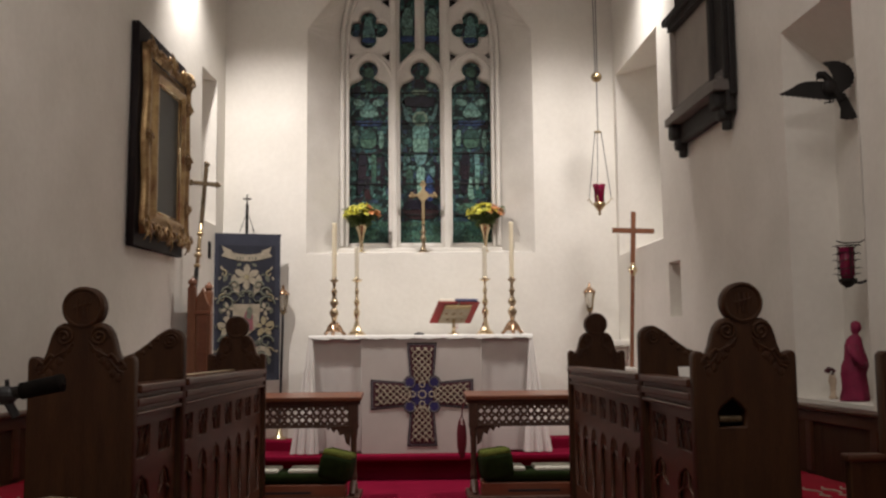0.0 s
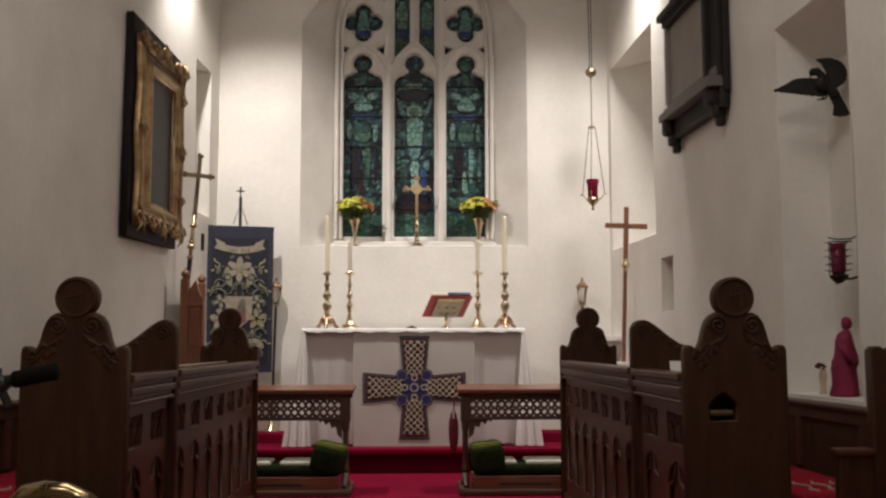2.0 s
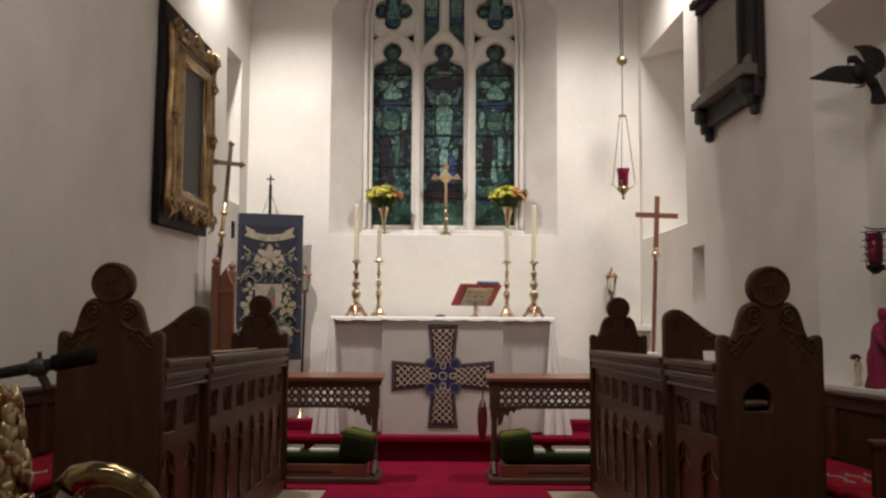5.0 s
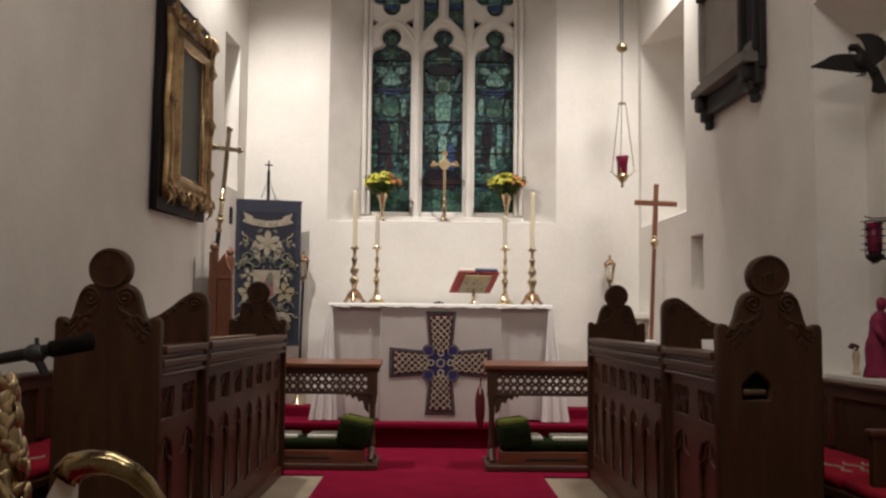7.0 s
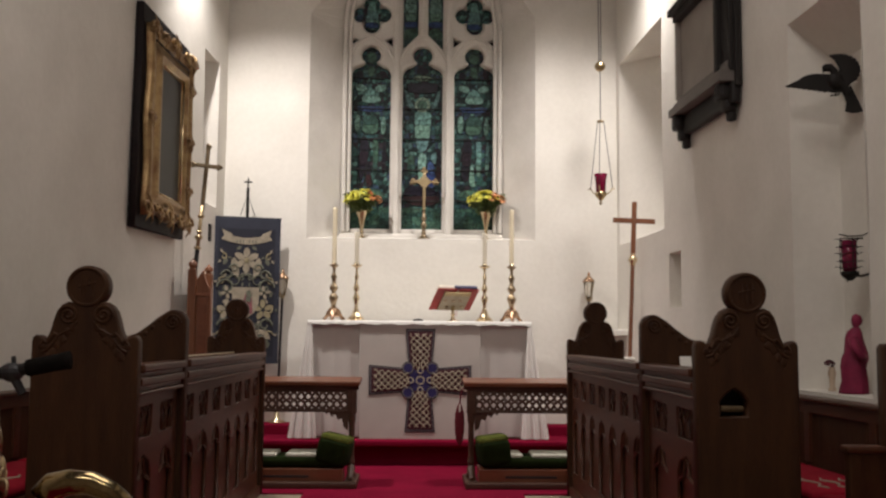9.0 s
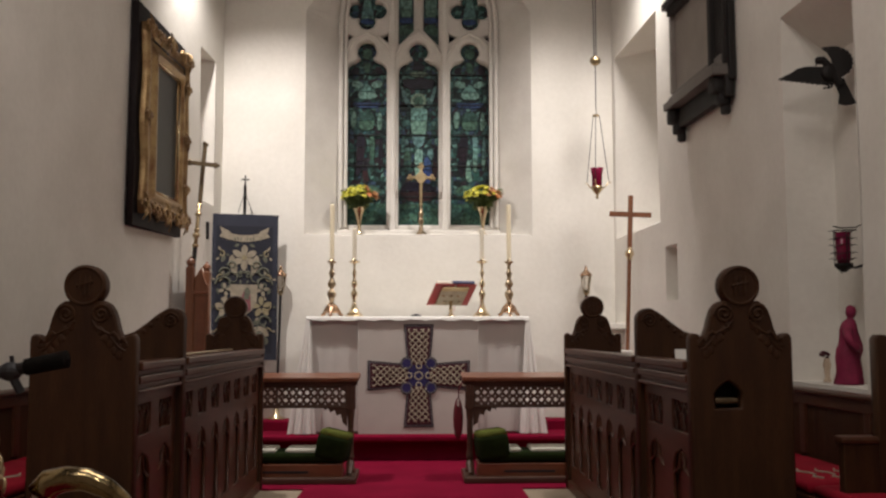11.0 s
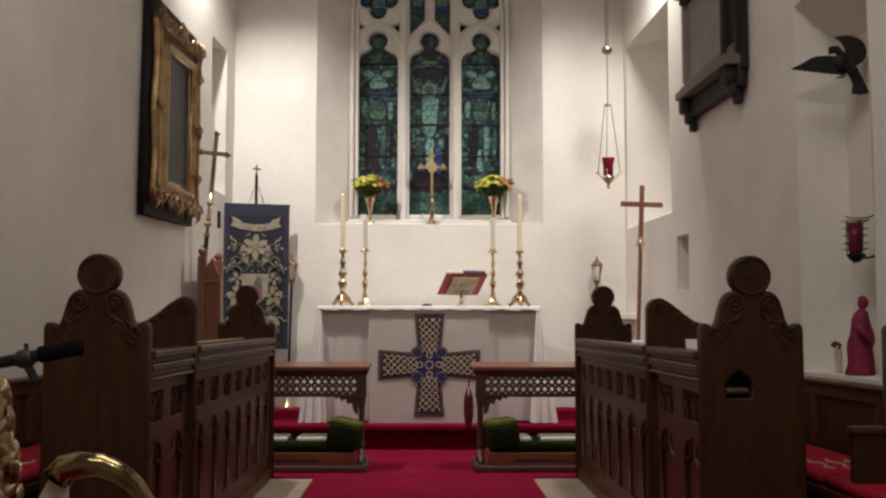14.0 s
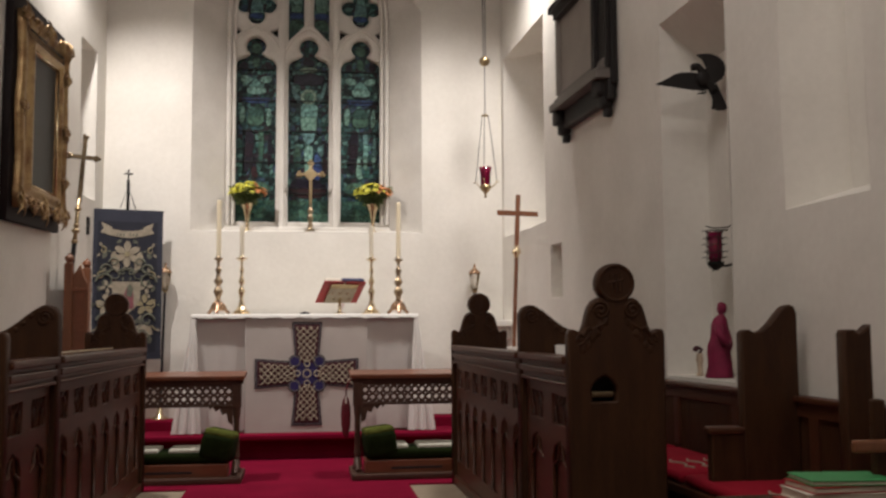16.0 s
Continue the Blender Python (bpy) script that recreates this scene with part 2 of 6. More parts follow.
TEALS = stained("teal_painted_glass", [(0.03, 0.065, 0.065), (0.085, 0.20, 0.18), (0.04, 0.11, 0.12), (0.018, 0.03, 0.03), (0.12, 0.25, 0.22), (0.03, 0.095, 0.08), (0.05, 0.085, 0.14), (0.04, 0.03, 0.04), (0.06, 0.145, 0.14), (0.02, 0.045, 0.05)])
PALEG = stained("pale_teal_glass", [(0.14, 0.29, 0.26), (0.19, 0.35, 0.30), (0.12, 0.24, 0.24), (0.16, 0.30, 0.24)])
BLUEG = stained("blue_glass", [(0.03, 0.07, 0.26), (0.04, 0.08, 0.20), (0.025, 0.05, 0.17)])
DARKG = stained("dark_plum_glass", [(0.020, 0.012, 0.020), (0.014, 0.012, 0.022), (0.030, 0.012, 0.014)])
GREENG = stained("green_glass", [(0.05, 0.12, 0.085), (0.065, 0.14, 0.10), (0.035, 0.09, 0.075)])
HALO = stained("halo_glass", [(0.25, 0.35, 0.25), (0.22, 0.32, 0.24)])


# ---- building helpers ----
def thing(name, label, category, group="", at=(0, 0, 0), kind=""):
    ob = new(name)
    ob.location = at
    ob.empty_display_size = 0.05
    return tagged(ob, label, category, group, kind)


def obj(name, bm, material, label="", category="", group="", kind="", smooth=False):
    me = bm
    if not isinstance(bm, bpy.types.Mesh):
        me = bpy.data.meshes.new(name)
        bmesh.ops.recalc_face_normals(bm, faces=bm.faces)
        bm.to_mesh(me)
        bm.free()
    me.materials.clear()
    me.materials.append(material)
    if smooth:
        for f in me.polygons:
            f.use_smooth = True
    return tagged(new(name, me), label, category, group, kind)


def part(name, bm, material, parent, label="", smooth=False, kind=""):
    """A mesh in world coordinates, hung under its thing."""
    ob = obj(name, bm, material, label, smooth=smooth, kind=kind)
    ob.parent = parent
    ob.matrix_parent_inverse = Matrix.Translation(parent.location).inverted() if parent.type == "EMPTY" else Matrix()
    return ob


def box(bm, lo, hi, bevel=0.004, m=None):
    lo, hi = Vector(lo), Vector(hi)
    got = bmesh.ops.create_cube(bm, size=1.0, matrix=Matrix.Translation((lo + hi) / 2) @ Matrix.Diagonal((*(hi - lo), 1)))
    verts = got["verts"]
    if bevel:
        edges = list({e for v in verts for e in v.link_edges})
        got = bmesh.ops.bevel(bm, geom=edges, offset=min(bevel, min(hi - lo) * 0.45), segments=2, affect="EDGES", profile=0.6)
        verts = list({v for f in got["faces"] for v in f.verts} | {v for v in verts if v.is_valid})
    if m is not None:
        bmesh.ops.transform(bm, matrix=m, verts=verts)
    return bm


def lathe(bm, profile, at=(0, 0, 0), seg=24, m=None):
    """Rings of (radius, height) turned about z."""
    m = Matrix.Translation(at) if m is None else m
    rings = []
    for r, z in profile:
        rings.append([bm.verts.new(m @ Vector((max(r, 1e-4) * math.cos(k * math.tau / seg), max(r, 1e-4) * math.sin(k * math.tau / seg), z))) for k in range(seg)])
    for a, b in zip(rings, rings[1:]):
        for k in range(seg):
            bm.faces.new((a[k], a[(k + 1) % seg], b[(k + 1) % seg], b[k]))
    bm.faces.new(rings[0][::-1]), bm.faces.new(rings[-1])
    return bm


def tube(bm, points, r, seg=10, r2=None):
    """A round bar along points, from radius r to r2."""
    pts = [Vector(p) for p in points]
    rings = []
    for i, p in enumerate(pts):
        d = (pts[min(i + 1, len(pts) - 1)] - pts[max(i - 1, 0)]).normalized()
        a = d.orthogonal().normalized() if i == 0 else (a - a.dot(d) * d).normalized()
        b, rr = d.cross(a), r + ((r2 if r2 is not None else r) - r) * i / max(1, len(pts) - 1)
        rings.append([bm.verts.new(p + rr * (math.cos(k * math.tau / seg) * a + math.sin(k * math.tau / seg) * b)) for k in range(seg)])
    for u, v in zip(rings, rings[1:]):
        for k in range(seg):
            bm.faces.new((u[k], u[(k + 1) % seg], v[(k + 1) % seg], v[k]))
    bm.faces.new(rings[0][::-1]), bm.faces.new(rings[-1])
    return bm


def ball(bm, at, r, scale=(1, 1, 1), seg=16):
    bmesh.ops.create_uvsphere(bm, u_segments=seg, v_segments=seg // 2 + 2, radius=r, matrix=Matrix.Translation(at) @ Matrix.Diagonal((*scale, 1)))
    return bm


def plate(outlines, thick, m, bevel=0.0):
    """A flat plate with holes: closed outlines in its own x and y, thickness along its z, placed by m."""
    cu = bpy.data.curves.new("plate", "CURVE")
    cu.dimensions, cu.fill_mode = "2D", "BOTH"
    cu.extrude, cu.bevel_depth, cu.offset, cu.bevel_resolution = thick / 2 - bevel, bevel, -bevel, 1
    for pts in outlines:
        sp = cu.splines.new("POLY")
        sp.points.add(len(pts) - 1)
        for q, (x, y) in zip(sp.points, pts):
            q.co = (x, y, 0, 1)
        sp.use_cyclic_u = True
    ob = bpy.data.objects.new("plate", cu)
    me = bpy.data.meshes.new_from_object(ob)
    bpy.data.objects.remove(ob)
    bpy.data.curves.remove(cu)
    me.transform(m)
    return me


def arc(cx, cy, r, a0, a1, n=12):
    return [(cx + r * math.cos(radians(a0 + (a1 - a0) * k / n)), cy + r * math.sin(radians(a0 + (a1 - a0) * k / n))) for k in range(n + 1)]


def circle(cx, cy, r, n=24):
    return arc(cx, cy, r, 0, 360 * (n - 1) / n, n - 1)


def rect(x0, y0, x1, y1):
    return [(x0, y0), (x1, y0), (x1, y1), (x0, y1)]


def facing(y):
    """Plate x, y to world x, z at depth y, its z towards the west."""
    return Matrix(((1, 0, 0, 0), (0, 0, -1, y), (0, 1, 0, 0), (0, 0, 0, 1)))


def join(*meshes):
    bm = bmesh.new()
    for me in meshes:
        bm.from_mesh(me)
    return bm


# ---- the chancel: floor, walls, roof ----
FLOOR, STEP, BACK = 0.0, 0.205, 0.285
LW = (Vector((-1.72, 6.7)), Vector((-2.38, -5.0)))
RW = (Vector((1.76, 6.7)), Vector((2.20, -5.0)))
bm = box(bmesh.new(), (-3.2, -5.6, -0.2), (3.2, 7.6, FLOOR - 0.004), 0)
obj("floor", bm, FLAG, "worn stone flagged chancel floor", "floor", kind="structure")
bm = box(bmesh.new(), (-0.74, -5.0, FLOOR - 0.003), (0.69, 4.62, FLOOR + 0.008), 0.003)
box(bm, (-1.66, 4.62, FLOOR - 0.003), (1.7, 6.09, FLOOR + 0.008), 0.003)
obj("carpet_runner", bm, CARPET, "deep red carpet runner along the chancel aisle", "carpet", kind="structure")
bm = box(bmesh.new(), (-1.70, 6.08, 0.004), (1.73, 6.69, STEP - 0.03), 0.006)
box(bm, (-1.71, 5.95, STEP - 0.045), (1.74, 6.688, STEP), 0.014)
box(bm, (-1.705, 6.42, STEP - 0.01), (1.735, 6.685, BACK), 0.015)
obj("altar_step", bm, CARPET, "altar step covered in deep red carpet", "step", kind="structure")


def side_wall(name, line, sign, holes, label):
    """A wall along line with splayed recesses: (u0, u1, z0, z1, back u0, u1, z0, z1, depth), u being the world y."""
    top, bm = 5.3, bmesh.new()

    def at(y, z, d=0.0):
        k = (line[0].y - y) / (line[0].y - line[1].y)
        x = line[0].x + (line[1].x - line[0].x) * k
        wob = 0.012 * noise.noise(Vector((y * 0.9, z * 0.9, sign))) if d < 0.01 else 0
        return bm.verts.new((x + sign * (d + wob), y, z))

    ys = sorted({-5.0, 6.7, *(h[0] for h in holes), *(h[1] for h in holes), *(y * 0.4 for y in range(-12, 17))})
    zs = sorted({-0.1, top, *(h[2] for h in holes), *(h[3] for h in holes), *(z * 0.4 for z in range(0, 13))})
    for y0, y1 in zip(ys, ys[1:]):
        for z0, z1 in zip(zs, zs[1:]):
            if not any(h[0] <= y0 and y1 <= h[1] and h[2] <= z0 and z1 <= h[3] for h in holes):
                bm.faces.new((at(y0, z0), at(y1, z0), at(y1, z1), at(y0, z1)))
    bmesh.ops.remove_doubles(bm, verts=bm.verts, dist=0.0005)
    for u0, u1, z0, z1, a0, a1, b0, b1, d in holes:
        f = [at(u, z, 0.0005) for u, z in ((u0, z0), (u1, z0), (u1, z1), (u0, z1))]
        b = [at(u, z, d) for u, z in ((a0, b0), (a1, b0), (a1, b1), (a0, b1))]
        bm.faces.new(b)
        for k in range(4):
            bm.faces.new((f[k], f[(k + 1) % 4], b[(k + 1) % 4], b[k]))
    o = [at(y, z, 0.9) for y, z in ((-5.0, -0.1), (6.7, -0.1), (6.7, top), (-5.0, top))]
    bm.faces.new(o)
    return obj(name, bm, PLASTER, label, "wall", kind="structure", smooth=False)


side_wall("wall_north", LW, -1, [(5.98, 6.44, 2.10, 3.36, 5.90, 6.02, 2.30, 3.36, 0.45)], "uneven limewashed side wall with a small splayed window recess")
side_wall("wall_south", RW, 1, [
    (5.30, 6.62, 1.84, 3.46, 5.42, 5.95, 2.10, 3.46, 0.62),
    (4.90, 5.19, 1.25, 1.645, 4.93, 5.17, 1.26, 1.63, 0.16),
    (2.30, 3.06, 0.775, 2.66, 2.40, 3.03, 0.78, 2.45, 0.24),
    (1.27, 1.84, 1.50, 3.0, 1.37, 1.74, 1.575, 2.9, 0.24)], "uneven limewashed side wall with splayed recesses")
bm = box(bmesh.new(), (-3.3, -5.4, -0.1), (3.2, -5.0, 5.3), 0)
obj("wall_west", bm, PLASTER, "plain limewashed wall behind the nave", "wall", kind="structure")
bm = box(bmesh.new(), (-3.3, -5.4, 5.3), (3.2, 7.6, 5.5), 0)
for k in range(8):
    box(bm, (-2.6, -4.4 + 1.35 * k, 5.08), (2.6, -4.18 + 1.35 * k, 5.32), 0.01)
obj("ceiling", bm, ROOF, "dark timber roof with cross beams", "ceiling", kind="structure")

# ---- east wall and its traceried window ----
XC = 0.018
EY, TY = 6.70, 6.96
SPR = 3.86


def pointed(half, base, spring, n=14, rise=1.25):
    """An arch outline: jambs from base to spring, then two arcs of radius rise * width."""
    r = 2 * half * rise * 0.8
    top = math.degrees(math.acos((r - half) / r))
    right = arc(half - r, spring, r, 0, top, n)
    left = [(-x, y) for x, y in right[::-1]]
    return [(XC + x, y) for x, y in [(-half, base), (half, base)] + right + left[1:]]


front, back = pointed(1.01, 1.876, SPR), pointed(0.735, 1.925, SPR - 0.03)
HEAD = ((0.0, 4.80), (0.45, 4.53), (0.80, 4.19), (1.0, 3.93), (1.02, 3.88))


def head(x, z):
    """The wall opening keeps straight jambs and a canted head."""
    d = abs(x - XC)
    if z < 3.5:
        return (x, z)
    for (a, p), (b, q) in zip(HEAD, HEAD[1:]):
        if a <= d <= b:
            return (x, p + (q - p) * (d - a) / (b - a))
    return (x, z)


front = [head(x, z) for x, z in front]
wall = plate([rect(-1.75, -0.1, 1.80, 5.3), front], 0.02, facing(EY + 0.01))
bm = join(wall)
box(bm, (-2.6, TY + 0.35, -0.1), (2.6, TY + 0.5, 5.3), 0)
obj("wall_east", bm, PLASTER, "bright limewashed east wall with a deep pointed window opening", "wall", kind="structure")
# stone tone darker than the plaster also stands in for the splay's shade
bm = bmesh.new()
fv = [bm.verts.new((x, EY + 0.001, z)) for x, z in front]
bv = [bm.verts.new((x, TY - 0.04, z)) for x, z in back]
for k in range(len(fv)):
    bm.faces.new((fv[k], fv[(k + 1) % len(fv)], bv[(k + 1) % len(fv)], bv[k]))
obj("trim_window_reveal", bm, STONE, "splayed stone reveal of the east window, its darker tone partly shade", "window reveal", kind="structure")


def light_outline(cx):
    """One main light: a tall panel with rounded shoulders and a round foil on top."""
    w, z0, z1 = 0.184, 1.995, 3.50
    pts = [(cx - w, z0), (cx + w, z0)] + arc(cx + w - 0.085, z1 - 0.085, 0.085, 0, 85, 6)
    pts += arc(cx, 3.605, 0.088, -52, 232, 18)
    return pts + arc(cx - w + 0.085, z1 - 0.085, 0.085, 95, 180, 6)


def quatrefoil(cx, cz, r=0.078, d=0.103):
    pts = []
    for a in (0, 90, 180, 270):
        pts += arc(cx + d * math.cos(radians(a)), cz + d * math.sin(radians(a)), r, a - 112, a + 112, 10)
    return pts


LIGHTS = (XC - 0.475, XC, XC + 0.475)
holes = [light_outline(c) for c in LIGHTS]
quats = [quatrefoil(c, 3.99) for c in (LIGHTS[0], LIGHTS[2])]
uppers = [[(XC - 0.185, 3.66), (XC - 0.045, 3.80), (XC - 0.045, 4.62), (XC - 0.115, 4.74), (XC - 0.185, 4.62)], [(XC + 0.045, 3.80), (XC + 0.185, 3.66), (XC + 0.185, 4.62), (XC + 0.115, 4.74), (XC + 0.045, 4.62)]]
tris = []
for c in (LIGHTS[0], LIGHTS[2]):
    for s in (-1, 1):
        tris.append([(c + s * 0.195, 3.775), (c + s * 0.195, 3.685), (c + s * 0.125, 3.742)][:: s])
        tris.append([(c + s * 0.195, 4.20), (c + s * 0.195, 4.31), (c + s * 0.11, 4.26)][:: s])
frame_mesh = plate([back] + holes + quats + uppers + tris, 0.11, facing(TY), bevel=0.022)
window = thing("window_1", "pointed traceried stone window with dark stained glass", "window", at=(XC, TY, 1.9), kind="structure")
part("tracery", frame_mesh, STONE, window, "white painted stone tracery")
# raised ribs on the tracery: mullions, arches over the lights, outer moulding
bm = bmesh.new()
for x in (XC - 0.2375, XC + 0.2375):
    box(bm, (x - 0.024, TY - 0.10, 1.93), (x + 0.024, TY - 0.04, 4.9), 0.012)
for c in LIGHTS:
    for s in (-1, 1):
        tube(bm, [(c + s * x, TY - 0.055, z) for x, z in ((0.235, 3.50), (0.20, 3.585), (0.15, 3.665), (0.09, 3.725), (0.0, 3.775))], 0.013, 8)
tube(bm, [(XC, TY - 0.06, 3.8), (XC, TY - 0.06, 4.9)], 0.02, 8)
part("mullion", bm, STONE, window)
bm = bmesh.new()
for inset, r, dy in ((0.03, 0.022, -0.06), (0.075, 0.016, -0.075)):
    o = pointed(0.735 - inset, 1.97, SPR - 0.05)
    tube(bm, [(x, TY + dy, z) for x, z in o[1:] + o[:1]], r, 8)
part("moulding", bm, STONE, window)
bm = box(bmesh.new(), (-0.98, 6.705, 1.84), (1.01, 7.0, 1.889), 0.006)
box(bm, (XC - 0.735, 6.84, 1.88), (XC + 0.735, 6.95, 1.945), 0.02)
part("sill", bm, STONE, window)
# night behind the glass
bm = box(bmesh.new(), (-1.1, TY + 0.075, 1.8), (1.1, TY + 0.085, 5.2), 0)
part("lead_backing", bm, LEAD, window)

rnd = random.Random(5)


def panes(inside, x0, x1, z0, z1, cols, rows, y, skew=0.32):
    """Irregular leaded panes inside an outline, a gap for the lead between."""
    grid = [[Vector((x0 + (x1 - x0) * (i + (rnd.uniform(-skew, skew) if 0 < i < cols else 0)) / cols, 0, z0 + (z1 - z0) * (j + (rnd.uniform(-skew, skew) if 0 < j < rows else 0)) / rows)) for i in range(cols + 1)] for j in range(rows + 1)]
    bm = bmesh.new()
    for j in range(rows):
        for i in range(cols):
            q = [grid[j][i], grid[j][i + 1], grid[j + 1][i + 1], grid[j + 1][i]]
            c = sum(q, Vector()) / 4
            if not inside(c.x, c.z):
                continue
            polys = [q] if rnd.random() < 0.6 else [[q[0], q[1], q[2]], [q[0], q[2], q[3]]]
            for poly in polys:
                c = sum(poly, Vector()) / len(poly)
                t = rnd.uniform(-0.03, 0.03), rnd.uniform(-0.03, 0.03)
                vs = []
                for v in poly:
                    w = c + (v - c) * (1 - 0.0035 / max(0.006, (v - c).length))
                    vs.append(bm.verts.new((w.x, y + t[0] * (w.x - c.x) + t[1] * (w.z - c.z), w.z)))
                bm.faces.new(vs)
    return bm


def clip(poly, z, keep_above):
    """The part of a polygon above or below a height."""
    out = []
    for (ax, az), (bx, bz) in zip(poly, poly[1:] + poly[:1]):
        a_in, b_in = (az >= z) == keep_above, (bz >= z) == keep_above
        if a_in:
            out.append((ax, az))
        if a_in != b_in:
            k = (z - az) / (bz - az)
            out.append((ax + (bx - ax) * k, z))
    return out


def blob(outline, y, cuts=2):
    """A figure's patch in the glass: a softened outline cut into a few pieces with leads between and round it."""
    for _ in range(2):
        outline = [q for a, b in zip(outline, outline[1:] + outline[:1]) for q in ((a[0] * 0.75 + b[0] * 0.25, a[1] * 0.75 + b[1] * 0.25), (a[0] * 0.25 + b[0] * 0.75, a[1] * 0.25 + b[1] * 0.75))]
    zs = [p[1] for p in outline]
    z0, h = min(zs), max(zs) - min(zs)
    bands = max(1, min(cuts, round(h / 0.09)))
    bm = bmesh.new()
    for k in range(bands):
        lo, hi = z0 + h * k / bands + (0.003 if k else -1), z0 + h * (k + 1) / bands - (0.003 if k < bands - 1 else -1)
        poly = clip(clip(outline, lo, True), hi, False)
        if len(poly) > 2:
            bm.from_mesh(plate([poly], 0.003, facing(y)))
    loops = bpy.data.meshes.new("lead")
    edge = bmesh.new()
    tube(edge, [(x, y - 0.001, z) for x, z in outline + outline[:1]], 0.0022, 5)
    edge.to_mesh(loops)
    edge.free()
    part("lead_line", loops, LEAD, window)
    return bm


GY = TY + 0.045
for n, c in enumerate(LIGHTS):
    g = panes(lambda x, z: True, c - 0.2, c + 0.2, 1.98, 3.71, 10, 40, GY)
    part("glass_light", g, TEALS, window, "dark teal leaded glass")
    bars = bmesh.new()
    for k in range(5):
        box(bars, (c - 0.195, GY - 0.022, 2.26 + 0.285 * k), (c + 0.195, GY - 0.012, 2.27 + 0.285 * k), 0)
    part("saddle_bar", bars, LEAD, window)
    base = panes(lambda x, z: True, c - 0.18, c + 0.18, 2.0, 2.2, 4, 5, GY - 0.004)
    part("glass_foot", base, GREENG, window, "green leaded glass")
for c in (LIGHTS[0], LIGHTS[2]):
    part("glass_quatrefoil", panes(lambda x, z: True, c - 0.2, c + 0.2, 3.79, 4.19, 7, 7, GY), TEALS, window)
    part("glass_figure", blob([(c - 0.05, 3.86), (c + 0.05, 3.86), (c + 0.06, 4.0), (c + 0.035, 4.08), (c + 0.03, 4.14), (c - 0.03, 4.14), (c - 0.035, 4.08), (c - 0.06, 4.0)], GY - 0.008, 3), PALEG, window)
    part("glass_band", blob(rect(c - 0.062, 3.875, c + 0.062, 3.935), GY - 0.012, 1), BLUEG, window)
for s in (-1, 1):
    c = XC + s * 0.115
    part("glass_upper", panes(lambda x, z: True, c - 0.08, c + 0.08, 3.64, 4.76, 3, 20, GY), TEALS, window)
    part("glass_figure", blob([(c - 0.05, 3.93), (c + 0.05, 3.93), (c + 0.06, 4.12), (c + 0.04, 4.17), (c + 0.025, 4.22), (c - 0.025, 4.22), (c - 0.04, 4.17), (c - 0.06, 4.12)], GY - 0.008, 3), PALEG, window)
    part("glass_band", blob(rect(c - 0.07, 3.89, c + 0.07, 3.95), GY - 0.012, 1), BLUEG, window)
    part("glass_foot", blob(rect(c - 0.075, 3.66, c + 0.075, 3.885), GY - 0.006, 4), GREENG, window)
# plain shapes of the centre light
c = XC
for pts, m, cuts in (
    (rect(c - 0.165, 3.27, c + 0.165, 3.37), DARKG, 1),
    (rect(c - 0.085, 3.385, c + 0.085, 3.435), HALO, 1),
    ([(c - 0.06, 3.45), (c + 0.06, 3.45), (c + 0.05, 3.51), (c - 0.05, 3.51)], DARKG, 1),
    ([(c - 0.075, 3.02), (c - 0.055, 2.72), (c + 0.055, 2.72), (c + 0.085, 3.02), (c + 0.08, 3.10), (c - 0.07, 3.10)], PALEG, 3),
    ([(c - 0.04, 2.71), (c + 0.05, 2.71), (c + 0.035, 2.55), (c + 0.025, 2.42), (c - 0.03, 2.42), (c - 0.035, 2.55)], PALEG, 2),
    ([(c - 0.178, 3.36), (c - 0.145, 3.36), (c - 0.125, 3.22), (c - 0.06, 3.13), (c - 0.075, 3.075), (c - 0.15, 3.17)], PALEG, 1),
    ([(c + 0.145, 3.36), (c + 0.178, 3.36), (c + 0.15, 3.17), (c + 0.085, 3.075), (c + 0.07, 3.13), (c + 0.125, 3.22)], PALEG, 1),
    ([(c + 0.03, 2.40), (c + 0.13, 2.38), (c + 0.12, 2.60), (c + 0.06, 2.68)], BLUEG, 2),
    ([(c + 0.07, 2.62), (c + 0.14, 2.60), (c + 0.15, 2.70), (c + 0.09, 2.72)], PALEG, 1),
    ([(c + 0.125, 2.42), (c + 0.175, 2.42), (c + 0.175, 2.72), (c + 0.14, 2.78)], DARKG, 2),
    ([(c - 0.14, 2.50), (c - 0.06, 2.50), (c - 0.07, 2.68), (c - 0.13, 2.70)], GREENG, 2),
    ([(c - 0.13, 2.74), (c - 0.09, 2.74), (c - 0.09, 2.81), (c - 0.13, 2.81)], PALEG, 1),
    ([(c - 0.17, 2.22), (c + 0.17, 2.22), (c + 0.16, 2.38), (c - 0.16, 2.42)], DARKG, 2)):
    part("glass_figure", blob(pts, GY - 0.008, cuts), m, window)
part("halo", plate([circle(c, 3.16, 0.070), circle(c, 3.155, 0.046)], 0.003, facing(GY - 0.014)), HALO, window)
part("glass_figure", plate([circle(c, 3.155, 0.040, 14)], 0.003, facing(GY - 0.013)), GREENG, window)
